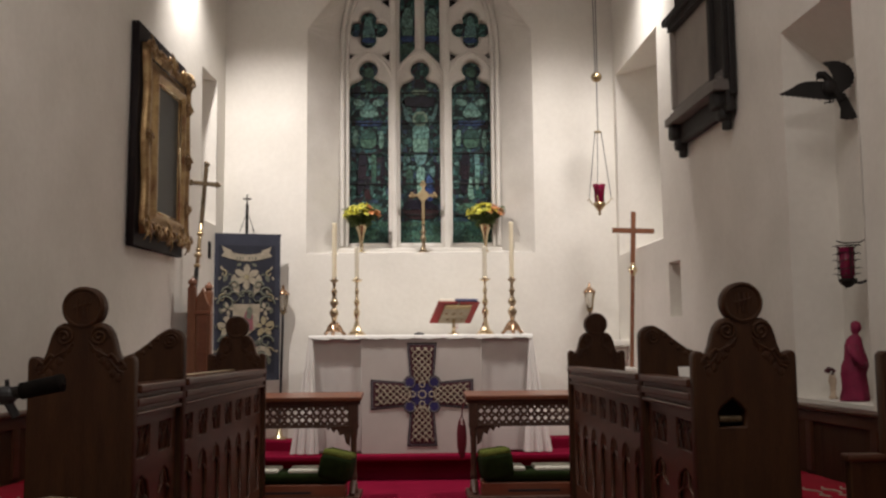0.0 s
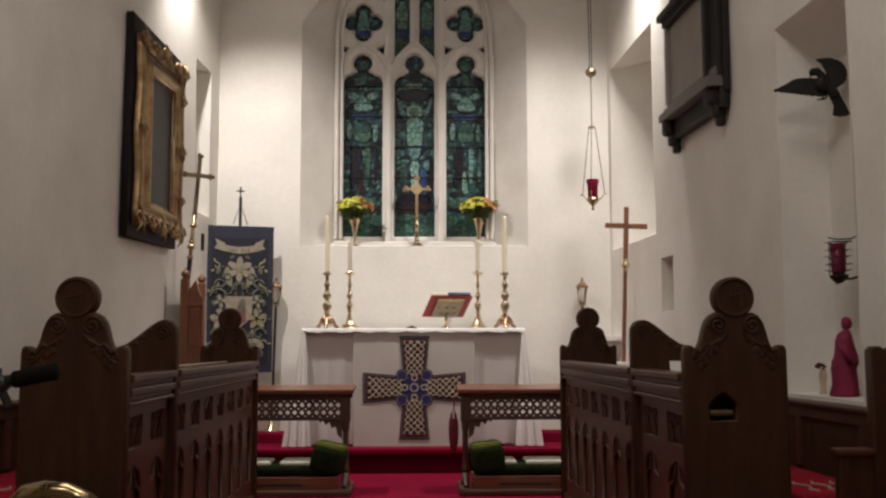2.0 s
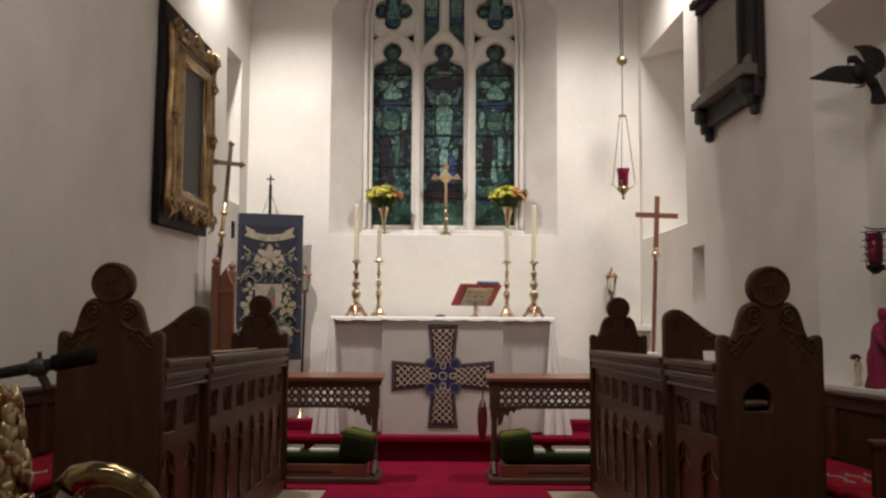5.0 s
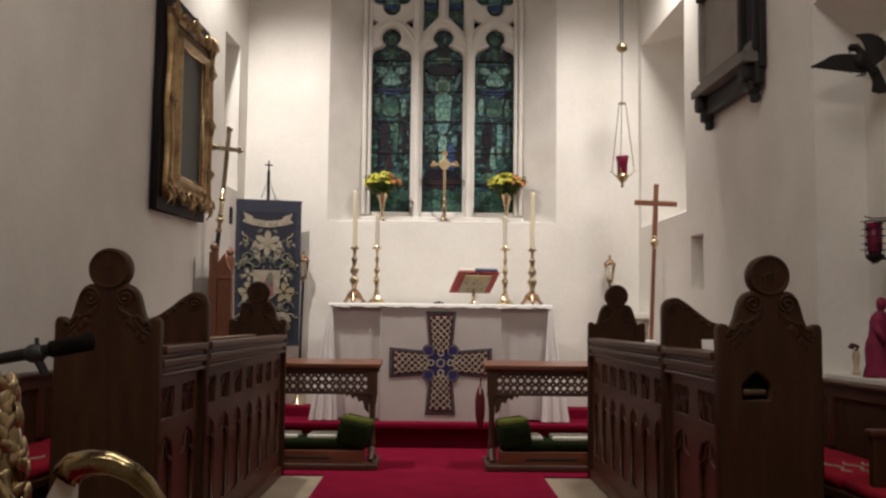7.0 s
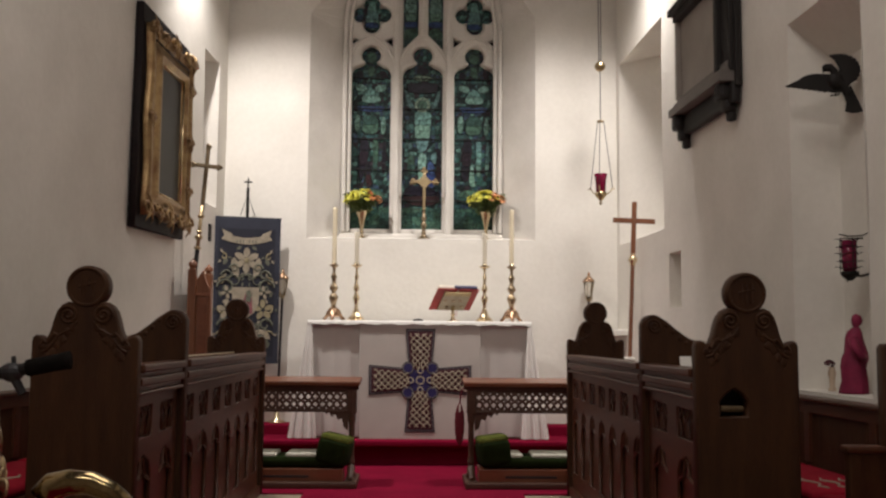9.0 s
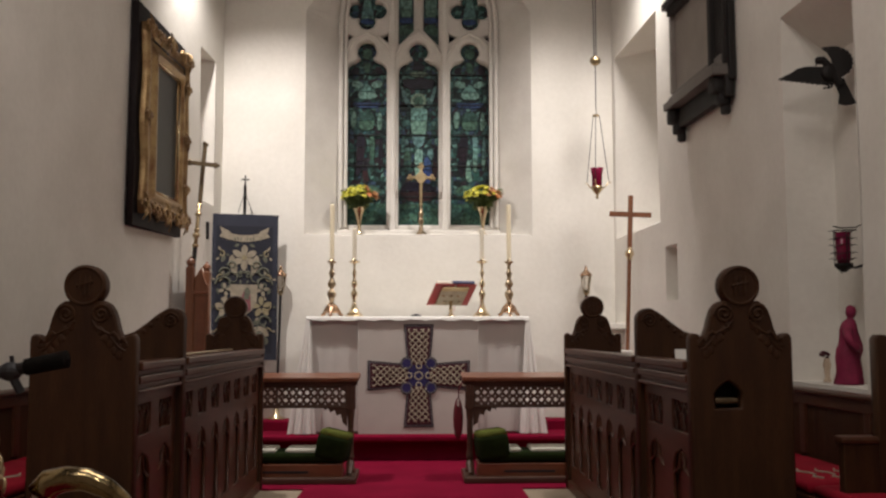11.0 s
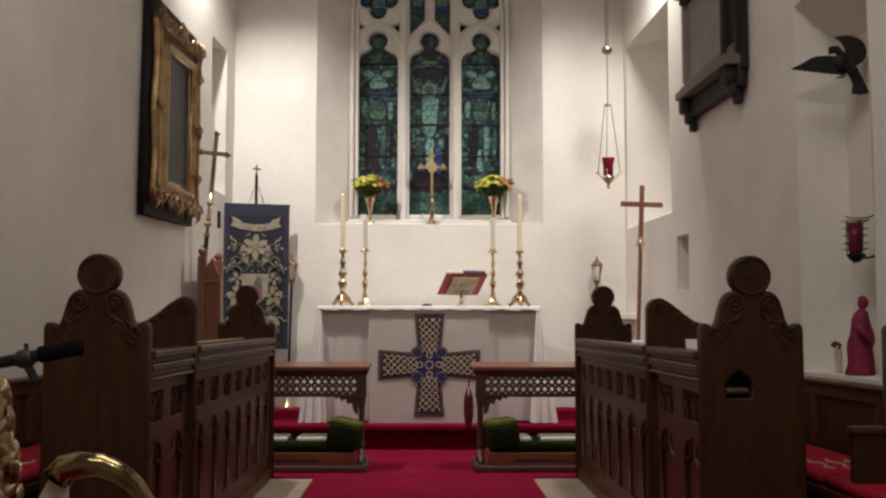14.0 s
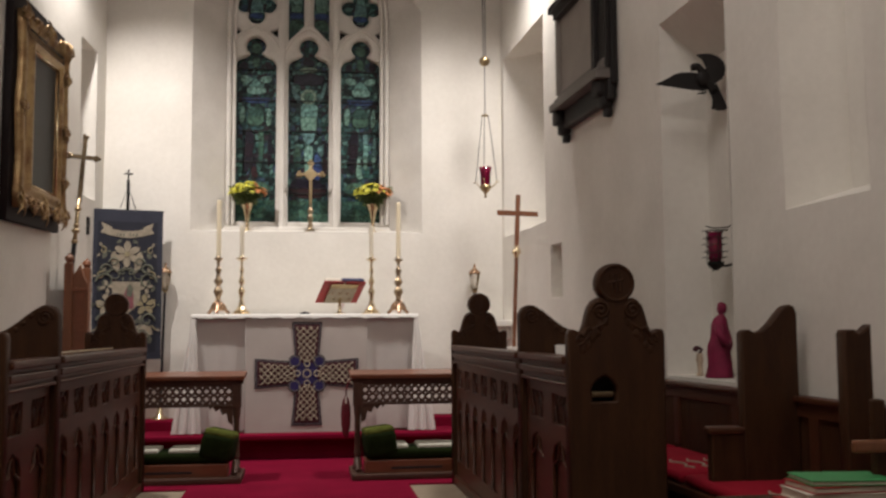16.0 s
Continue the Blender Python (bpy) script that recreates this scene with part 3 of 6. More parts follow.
for c, s in ((LIGHTS[0], 1), (LIGHTS[2], -1)):
    for pts, m, cuts in (
        ([(c - 0.10, 3.17), (c + 0.11, 3.17), (c + 0.06, 3.27), (c, 3.33), (c - 0.06, 3.27)], PALEG, 2),
        ([(c - 0.15, 3.29), (c - 0.05, 3.27), (c - 0.03, 3.33), (c - 0.13, 3.36)], PALEG, 1),
        ([(c + 0.05, 3.27), (c + 0.15, 3.29), (c + 0.13, 3.36), (c + 0.03, 3.33)], PALEG, 1),
        ([(c - 0.13, 3.10), (c, 3.085), (c + 0.13, 3.10), (c + 0.13, 3.15), (c, 3.135), (c - 0.13, 3.15)], BLUEG, 1),
        ([(c - 0.07, 2.88), (c + 0.06, 2.88), (c + 0.08, 2.98), (c + 0.05, 3.06), (c - 0.05, 3.06), (c - 0.08, 2.98)], GREENG, 2),
        ([(c - 0.15, 2.90), (c - 0.10, 2.90), (c - 0.09, 3.06), (c - 0.15, 3.06)], PALEG, 2),
        ([(c + 0.09, 2.88), (c + 0.14, 2.88), (c + 0.14, 3.04), (c + 0.10, 3.06)], PALEG, 2),
        ([(c - 0.11, 2.44), (c - 0.05, 2.48), (c - 0.015, 2.70), (c - 0.02, 2.86), (c - 0.09, 2.85), (c - 0.10, 2.66)], DARKG, 3),
        ([(c + 0.02, 2.52), (c + 0.06, 2.47), (c + 0.075, 2.66), (c + 0.07, 2.85), (c + 0.015, 2.84), (c + 0.03, 2.68)], GREENG if s > 0 else PALEG, 3),
        ([(c + 0.10, 2.50), (c + 0.145, 2.52), (c + 0.15, 2.80), (c + 0.115, 2.84)], DARKG if s > 0 else PALEG, 3),
        ([(c - 0.045, 2.40), (c + 0.03, 2.40), (c + 0.01, 2.47), (c + 0.0, 2.62), (c - 0.03, 2.60)], PALEG if s < 0 else DARKG, 2),
        ([(c - 0.15, 2.24), (c + 0.15, 2.22), (c + 0.13, 2.36), (c - 0.12, 2.38)], GREENG, 2),
        ([(c - 0.09, 3.40), (c - 0.15, 3.42), (c - 0.13, 3.48), (c - 0.07, 3.47)], DARKG, 1),
        ([(c + 0.09, 3.40), (c + 0.15, 3.42), (c + 0.13, 3.48), (c + 0.07, 3.47)], DARKG, 1),
        ([(c - 0.03, 3.42), (c + 0.03, 3.42), (c + 0.035, 3.52), (c - 0.035, 3.52)], GREENG, 1),
        ([(c - 0.045, 3.55), (c + 0.045, 3.55), (c + 0.05, 3.65), (c - 0.05, 3.65)], GREENG, 1)):
        part("glass_figure", blob(pts, GY - 0.008, cuts), m, window)

# ---- altar ----
AX, AY, AZ = 0.02, 6.10, 1.154
altar = thing("altar", "altar table hung with white linen and cream frontal", "altar", at=(AX, 6.3, STEP))


def drape(u0, u1, n, top, bottom, path, fold, seed):
    """A hanging cloth: path(u, v, out) gives its place; out swells in folds towards the hem."""
    bm, r = bmesh.new(), random.Random(seed)
    ph = r.uniform(0, 6)
    rows = []
    for j in range(13):
        v = j / 12
        row = []
        for i in range(n + 1):
            u = u0 + (u1 - u0) * i / n
            out = fold * v ** 0.8 * (math.sin(u * 26 + ph) + 0.5 * math.sin(u * 47 + 2 * ph))
            row.append(bm.verts.new(path(u, v, out)))
        rows.append(row)
    for a, b in zip(rows, rows[1:]):
        for i in range(n):
            bm.faces.new((a[i], a[i + 1], b[i + 1], b[i]))
    return bm


bm = box(bmesh.new(), (-0.84, 6.16, STEP), (0.875, 6.58, AZ - 0.02), 0.005)
part("altar_body", bm, SILK, altar, "greyish white silk covered body")
for x0, x1 in ((-0.86, -0.46), (0.49, 0.90)):
    part("side_hanging", drape(x0, x1, 40, AZ, STEP, lambda u, v, o: (u, 6.135 - abs(o) * 0.4, AZ - 0.02 - (AZ - 0.02 - STEP - 0.02) * v), 0.012, int(x0 * 9)), SILK, altar, "soft greyish silk hanging", True)
part("frontal", plate([rect(-0.475, STEP - 0.002, 0.505, AZ - 0.01)], 0.02, facing(6.11), bevel=0.004), FRONTAL, altar, "flat cream frontal cloth")
bm = bmesh.new()
n = 60
rows = []
for j, (dy, dz) in enumerate(((0.46, 0), (0.2, 0.001), (0.0, 0), (-0.014, -0.005), (-0.018, -0.014), (-0.02, -0.032))):
    rows.append([bm.verts.new((-0.895 + 1.815 * i / n, AY + dy + (0.002 * math.sin(i * 1.7) if j > 2 else 0), AZ + dz + ((0.005 * math.sin(i * 0.9 + 1) + 0.004 * math.sin(i * 2.3)) if j == 5 else 0) + 0.0015 * noise.noise((i * 0.3, j, 0)))) for i in range(n + 1)])
for a, b in zip(rows, rows[1:]):
    for i in range(n):
        bm.faces.new((a[i], a[i + 1], b[i + 1], b[i]))
part("fair_linen", bm, LINEN, altar, "white fair linen with a short lace edge", True)
for s, x in ((-1, -0.893), (1, 0.918)):
    def side(u, v, o, s=s, x=x):
        return (x + s * (0.135 * v + 0.014 * v * math.sin(u * 40)) - s * 0.0 , 6.10 + u * (1 + 0.15 * v) + o, AZ - (AZ - STEP - 0.015) * v)
    part("linen_fall", drape(0.0, 0.46, 60, AZ, STEP, side, 0.012, 7 + s), LINEN, altar, "white linen fall flaring in folds", True)
    def fold(u, v, o, s=s, x=x):
        return (x + s * (0.14 * v * u / 0.09 - 0.0) - s * (0.09 - u) * (0.3 + 0.7 * v), 6.085 - 0.05 * v + 0.016 * v * math.sin(u * 210 + s), AZ - 0.02 - (AZ - STEP - 0.03) * v)
    part("linen_fall", drape(0.0, 0.09, 36, AZ, STEP, fold, 0.0, 3 + s), LINEN, altar, "", True)

# the interlaced cross worked on the frontal
CX, CZ = 0.018, 0.675
cross = thing("embroidered_cross", "embroidered cross with cream interlace and blue roundels on the frontal", "cross", at=(CX, 6.09, CZ))


def flared(l):
    pts = []
    for k in range(4):
        a = radians(90 * k)
        ca, sa = math.cos(a), math.sin(a)
        for u, v in ((l[0], -l[0]), (l[1], -l[2]), (l[1], l[2])):
            pts.append((CX + u * ca - v * sa, CZ + u * sa + v * ca))
    return pts


part("border", plate([flared((0.095, 0.415, 0.122))] , 0.004, facing(6.096)), NAVY, cross, "dark navy border")
part("braid", plate([flared((0.088, 0.405, 0.112)), flared((0.082, 0.397, 0.104))], 0.004, facing(6.0945)), SILVERB, cross)
part("ground", plate([flared((0.078, 0.392, 0.099))], 0.004, facing(6.0935)), MAROON, cross, "maroon ground")
part("centre_ground", plate([rect(CX - 0.085, CZ - 0.085, CX + 0.085, CZ + 0.085)], 0.004, facing(6.0925)), ROYAL, cross, "royal blue ground")
for k in range(4):
    a = radians(90 * k)
    R = Matrix.Translation((CX, 0, CZ)) @ Matrix.Rotation(-a, 4, "Y")
    bm = bmesh.new()
    u0, u1, w = 0.10, 0.375, 0.075

    def wid(u):
        return 0.062 + 0.028 * (u - u0) / (u1 - u0)
    for ph in range(6):
        pts = []
        for i in range(25):
            u = u0 + (u1 - u0) * i / 24
            tri = ((u - u0) / (u1 - u0) * 1.75 + ph / 3) % 2
            tri = tri if tri < 1 else 2 - tri
            pts.append(R @ Vector((u, 6.089 - 0.001 * (ph % 2), wid(u) * (2 * tri - 1))))
        part("interlace", tube(bmesh.new(), pts, 0.0045, 6), CREAM, cross, "", True)
    tube(bm, [R @ Vector((0.078 + 0.022 * math.cos(t), 6.088, 0.022 * math.sin(t))) for t in [i * math.tau / 14 for i in range(15)]], 0.005, 6)
    part("loop", bm, CREAM, cross, "", True)
for x, z, r, ring in ((0, 0, 0.036, CREAM), (-0.098, 0.098, 0.047, SILVERB), (0.098, 0.098, 0.047, SILVERB), (-0.098, -0.098, 0.047, SILVERB), (0.098, -0.098, 0.047, SILVERB)):
    part("roundel", plate([circle(CX + x, CZ + z, r + 0.005)], 0.004, facing(6.0905)), NAVY if r > 0.04 else ROYAL, cross)
    part("roundel_ring", plate([circle(CX + x, CZ + z, r), circle(CX + x, CZ + z, r - 0.011)], 0.004, facing(6.089)), ring, cross)
    part("roundel_centre", plate([circle(CX + x, CZ + z, r - 0.012)], 0.004, facing(6.0895)), ROYAL, cross)

# ---- on the altar ----
CANDLE = [(0.052, 0), (0.052, 0.012), (0.04, 0.03), (0.03, 0.06), (0.02, 0.085), (0.027, 0.1), (0.016, 0.115), (0.02, 0.15), (0.03, 0.175), (0.032, 0.195), (0.02, 0.215), (0.012, 0.235), (0.024, 0.25), (0.03, 0.27), (0.022, 0.29), (0.013, 0.31), (0.016, 0.345), (0.023, 0.36), (0.016, 0.375), (0.01, 0.4), (0.013, 0.43), (0.018, 0.445)]


def candlestick(x, y, claw, material, tall, pan, wax, label):
    th = thing("candlestick", label, "candlestick", "candlesticks on the altar", at=(x, y, AZ))
    if claw:
        bm = bmesh.new()
        for k in range(3):
            a = math.tau * k / 3 + 0.5
            d = Vector((math.cos(a), math.sin(a), 0))
            tube(bm, [Vector((x, y, AZ + 0.1)) + d * 0.012, Vector((x, y, AZ + 0.075)) + d * 0.045, Vector((x, y, AZ + 0.03)) + d * 0.072, Vector((x, y, AZ + 0.01)) + d * 0.088], 0.02, 10, 0.012)
            ball(bm, Vector((x, y, AZ + 0.014)) + d * 0.09, 0.016)
        lathe(bm, [(0.05, 0.03), (0.052, 0.05), (0.03, 0.09), (0.016, 0.12)], (x, y, AZ), 20)
        part("claw_foot", bm, COPPER, th, "reddish three footed base", True)
        prof = [p for p in CANDLE if p[1] > 0.11]
    else:
        bm = lathe(bmesh.new(), [(0.078, 0), (0.078, 0.008), (0.062, 0.016), (0.06, 0.03), (0.045, 0.036), (0.03, 0.065), (0.018, 0.1)], (x, y, AZ), 8)
        part("base", bm, BRASS, th)
        prof = [(r * 0.72, z) for r, z in CANDLE if z > 0.09]
    k = tall / 0.445
    part("stem", lathe(bmesh.new(), [(r * 1.2, z * k) for r, z in prof], (x, y, AZ), 20), material, th, "", True)
    part("drip_pan", lathe(bmesh.new(), [(0.012, tall - 0.012), (pan * 0.7, tall), (pan, tall + 0.012), (pan * 0.92, tall + 0.013), (0.02, tall + 0.004), (0.02, tall + 0.03), (0.014, tall + 0.034)], (x, y, AZ), 20), material, th, "", True)
    r, top, m = wax
    bm = lathe(bmesh.new(), [(r * 0.9, tall + 0.02), (r, tall + 0.022), (r, tall + 0.03), (r, top - AZ - 0.02), (r, top - AZ - 0.006), (r * 0.6, top - AZ - 0.001), (0.002, top - AZ)], (x, y, AZ), 16)
    part("candle", bm, m, th, "tall cream candle", True)
    part("wick", tube(bmesh.new(), [(x, y, top - 0.004), (x + 0.002, y, top + 0.012)], 0.002, 5), BLACK, th)


for x in (-0.708, 0.776):
    candlestick(x, 6.28, True, DARKBRASS, 0.45, 0.042, (0.019, 2.10, WAX), "knopped brass candlestick on three claw feet with tall candle")
for x in (-0.519, 0.548):
    candlestick(x, 6.26, False, BRASS, 0.45, 0.05, (0.018, 1.895, WAXGREY), "slender brass candlestick with moulded base and tall candle")

# missal on its brass stand
stand = thing("missal_stand", "brass missal stand on the altar carrying an open book", "book stand", at=(0.285, 6.28, AZ))
bm = lathe(bmesh.new(), [(0.05, 0), (0.05, 0.006), (0.02, 0.015), (0.012, 0.05), (0.02, 0.06), (0.012, 0.07), (0.012, 0.13)], (0.285, 6.28, AZ), 20)
part("stem", bm, BRASS, stand, "", True)
M = Matrix.Translation((0.29, 6.27, AZ + 0.185)) @ Matrix.Rotation(radians(201), 4, "Z") @ Matrix.Rotation(radians(39), 4, "X") @ Matrix.Scale(1.2, 4)
part("desk", box(bmesh.new(), (-0.10, -0.085, -0.022), (0.10, 0.095, -0.012), 0.004, M), OLDBRASS, stand)
bm = bmesh.new()
for k in range(4):
    tube(bm, [M @ Vector((-0.05 + 0.012 * k, -0.09, -0.02)), M @ Vector((-0.05 + 0.012 * k, -0.092, -0.02)) + Vector((0, -0.03, -0.05 - 0.008 * k))], 0.0022, 5)
part("ribbon", bm, REDBOOK, stand)
book = thing("missal", "open red missal with gilded decorated pages on a stand", "book", at=(0.29, 6.27, AZ + 0.19))
bm = box(bmesh.new(), (-0.155, -0.105, -0.010), (-0.006, 0.115, -0.002), 0.002, M)
box(bm, (0.006, -0.105, -0.010), (0.155, 0.115, -0.002), 0.002, M)
part("cover", bm, REDBOOK, book, "red leather cover")
for q0, q1 in ((-0.145, -0.002), (0.002, 0.145)):
    part("page_block", box(bmesh.new(), (q0, -0.098, -0.001), (q1, 0.119, 0.022), 0.007, M), PAGE, book)
bm = box(bmesh.new(), (-0.10, -0.09, -0.024), (0.10, 0.06, -0.0225), 0.002, M)
part("gilded_panel", bm, CREAM, book, "gilt pattern")
for k in range(6):
    part("gilded_boss", ball(bmesh.new(), M @ Vector((-0.07 + 0.028 * k, -0.05 + 0.06 * (k % 2), -0.024)), 0.014, (1, 1, 0.5), 10), COPPER, book)
bm = box(bmesh.new(), (-0.14, 0.098, -0.004), (0.03, 0.128, 0.018), 0.008, M)
part("ribbon_roll", bm, BLUEBOOK, book, "dark blue cloth along the top")
bm = box(bmesh.new(), (-0.045, 6.2, AZ), (0.04, 6.24, AZ + 0.014), 0.005)
lathe(bm, [(0.02, 0.012), (0.018, 0.02), (0.004, 0.022)], (-0.0, 6.22, AZ), 14)
obj("snuffer", bm, BLACK, "small black metal object lying on the altar linen", "snuffer")

# ---- on the window sill ----
def sill_vase(x):
    th = thing("flower_vase", "trumpet shaped brass vase on the window sill", "vase", "sill vases", at=(x, 6.80, 1.890))
    prof = [(0.045, 0), (0.045, 0.006), (0.02, 0.02), (0.012, 0.045), (0.02, 0.058), (0.014, 0.07), (0.018, 0.11), (0.03, 0.18), (0.055, 0.245), (0.062, 0.256), (0.055, 0.254), (0.028, 0.18)]
    part("vase_body", lathe(bmesh.new(), prof, (x, 6.80, 1.890), 20), BRASS, th, "", True)
    return th


def bouquet(x, seed):
    r = random.Random(seed)
    th = thing("bouquet", "loose bunch of yellow and orange flowers in a brass vase", "flowers", "sill bouquets", at=(x, 6.80, 2.1))
    leaves, stem = bmesh.new(), bmesh.new()
    for k in range(300):
        a, h = r.uniform(0, math.tau), r.random()
        rad = (0.045 + 0.125 * h ** 0.6) * r.uniform(0.35, 1.05)
        p = Vector((x + rad * math.cos(a), 6.79 + rad * 0.75 * math.sin(a), 2.12 + 0.17 * h))
        m = Matrix.Translation(p) @ Euler((r.uniform(-1, 1), r.uniform(-1, 1), a)).to_matrix().to_4x4()
        l, w = r.uniform(0.02, 0.042), r.uniform(0.007, 0.014)
        v = [leaves.verts.new(m @ Vector(q)) for q in ((-l, 0, 0), (0, -w, 0.006), (l, 0, -0.004), (0, w, 0.006))]
        leaves.faces.new(v)
    for k in range(135):
        a, h = r.uniform(0, math.tau), r.uniform(0.3, 1)
        rad = 0.158 * r.uniform(0.1, 1.0) ** 0.7
        p = Vector((x + rad * math.cos(a), 6.785 + 0.8 * rad * math.sin(a), 2.155 + 0.175 * (0.3 + 0.7 * h) * (1 - (rad / 0.25) ** 2)))
        orange = (p.x - x) > 0.055 + r.uniform(-0.03, 0.03)
        up = (p - Vector((x, 6.8, 2.08))).normalized()
        q = up.to_track_quat("Z", "Y").to_matrix().to_4x4()
        tgt = bmesh.new()
        for ring, (num, tilt, ln) in enumerate(((9, 0.35, 0.031), (7, 0.8, 0.024), (5, 1.2, 0.016))):
            for i in range(num):
                m = Matrix.Translation(p) @ q @ Matrix.Rotation(math.tau * i / num + ring, 4, "Z") @ Matrix.Rotation(-tilt, 4, "Y")
                tgt.faces.new([tgt.verts.new(m @ Vector(s)) for s in ((0.002, 0, 0), (ln * 0.6, -ln * 0.3, 0.002), (ln, 0, 0), (ln * 0.6, ln * 0.3, 0.002))])
        part("flower", tgt, ORANGE if orange else YELLOW, th, "orange flower head" if orange else "yellow flower head")
        tube(stem, [(x, 6.8, 2.10), (p + Vector((x, 6.8, 2.1))) / 2 + Vector((0, 0, 0.01)), p], 0.0022, 5)
    part("foliage", leaves, LEAF, th, "small green leaves", kind="stuff")
    part("stem", stem, LEAF, th, "thin green stalks", kind="stuff")


for x, s in ((-0.513, 3), (0.595, 8)):
    sill_vase(x)
    bouquet(x, s)

sc = thing("sill_cross", "brass standing cross with trefoil ends on the window sill", "cross", at=(0.04, 6.80, 1.890))
bm = lathe(bmesh.new(), [(0.062, 0), (0.058, 0.008), (0.035, 0.022), (0.018, 0.05), (0.026, 0.062), (0.015, 0.075), (0.02, 0.11), (0.027, 0.13), (0.018, 0.15), (0.013, 0.17), (0.027, 0.19), (0.014, 0.21), (0.012, 0.26)], (0.04, 6.8, 1.890), 20)
part("foot", bm, DARKBRASS, sc, "", True)
bm = bmesh.new()
me = plate([rect(0.027, 2.15, 0.053, 2.52)], 0.014, facing(6.8), 0.003)
bm = join(me, plate([rect(-0.05, 2.398, 0.13, 2.422)], 0.016, facing(6.799), 0.003), plate([[(0.04, 2.345), (0.105, 2.41), (0.04, 2.475), (-0.025, 2.41)]], 0.018, facing(6.798), 0.003))
for px, pz in ((-0.06, 2.41), (0.14, 2.41), (0.04, 2.515)):
    for k in range(3):
        a = math.tau * k / 3 + 1.57
        ball(bm, (px + 0.016 * math.cos(a), 6.798, pz + 0.016 * math.sin(a)), 0.017, (1, 0.5, 1), 10)
part("cross_head", bm, OLDBRASS, sc)


# ---- choir stalls ----
def poppy_outline(cx, w):
    """A stall end with shoulders, swept scrolls and a round finial, in x and z."""
    h = w / 2
    half = [(h, 0.0), (h, 0.995), (h - 0.004, 1.010), (h - 0.014, 1.018), (h - 0.030, 1.015), (h - 0.042, 1.005), (h - 0.053, 1.008), (0.123, 1.035), (0.114, 1.072), (0.104, 1.102), (0.088, 1.124), (0.066, 1.136), (0.046, 1.134), (0.037, 1.126)]
    half += arc(0, 1.19, 0.0755, -60, 90, 14)
    return [(cx + x, z) for x, z in half] + [(cx - x, z) for x, z in half[::-1][1:]]


def spiral(bm, cx, cz, y, r, turn, tr=0.006):
    tube(bm, [(cx + turn * r * (1 - k / 34) * math.cos(k * 0.42), y, cz + r * (1 - k / 34) * math.sin(k * 0.42)) for k in range(30)], tr, 6)


def poppy_end(th, name, cx, y, w=0.375, hole=False, thick=0.06):
    lines = [poppy_outline(cx, w)]
    if hole:
        lines.append([(cx - 0.10, 0.745), (cx - 0.005, 0.748), (cx - 0.002, 0.805), (cx - 0.02, 0.826), (cx - 0.045, 0.845), (cx - 0.055, 0.843), (cx - 0.082, 0.824), (cx - 0.102, 0.80)])
    end = part(name, plate(lines, thick, facing(y + thick / 2), 0.007), OAK, th, "dark carved end with a round finial")
    bm = bmesh.new()
    for s in (-1, 1):
        spiral(bm, cx + s * 0.062, 1.088, y - 0.002, 0.036, s)
        tube(bm, [(cx + s * (0.155 - 0.012 * k), y - 0.001, 0.985 + 0.008 * k + 0.01 * math.sin(k * 2.2)) for k in range(6)], 0.007, 6)
        for k in range(4):
            ball(bm, (cx + s * (0.075 + 0.025 * k), y, 1.0 - 0.012 * k + 0.012 * (k % 2)), 0.011, (1.3, 0.35, 0.9), 8)
        for k in range(6):
            # acanthus drops under the scrolls
            ball(bm, (cx + s * (0.045 + 0.017 * k), y, 1.045 - 0.022 * k + 0.006 * (k % 2)), 0.012, (1.1, 0.35, 1.4), 8)
        tube(bm, [(cx + s * (0.03 + 0.02 * k), y - 0.001, 1.065 - 0.018 * k - 0.008 * math.sin(k * 1.6)) for k in range(7)], 0.005, 6)
    tube(bm, [(cx + 0.066 * math.cos(t), y - 0.001, 1.19 + 0.066 * math.sin(t)) for t in [i * math.tau / 28 for i in range(29)]], 0.006, 6)
    for k in range(3):
        tube(bm, [(cx - 0.018 + 0.018 * k, y - 0.001, 1.155), (cx - 0.018 + 0.018 * k, y - 0.001, 1.225)], 0.005, 6)
    tube(bm, [(cx - 0.03, y - 0.001, 1.19), (cx + 0.03, y - 0.001, 1.205)], 0.005, 6)
    part("carving", bm, OAK, end)
    if hole:
        part("latch", box(bmesh.new(), (cx - 0.098, y + 0.008, 0.762), (cx - 0.012, y + 0.05, 0.785), 0.009), BRONZE, end, "dull metal catch in the hole")
        # added black sheet makes the hole look unlit inside
        part("hole_shade", box(bmesh.new(), (cx - 0.14, y + 0.13, 0.70), (cx + 0.04, y + 0.14, 0.88), 0), BLACK, end)
    return end


def mid_outline(x0, s):
    """A divider end, high and rounded on the aisle side, swept down away from it."""
    pts = [(0.0, 0.0), (0.0, 1.075)] + [(x, z) for x, z in arc(0.052, 1.078, 0.052, 180, 62, 8)]
    pts += [(0.115, 1.10), (0.16, 1.062), (0.21, 1.027), (0.27, 1.006), (0.34, 1.0), (0.40, 0.996), (0.40, 0.0)]
    return [(x0 + s * x, z) for x, z in pts]


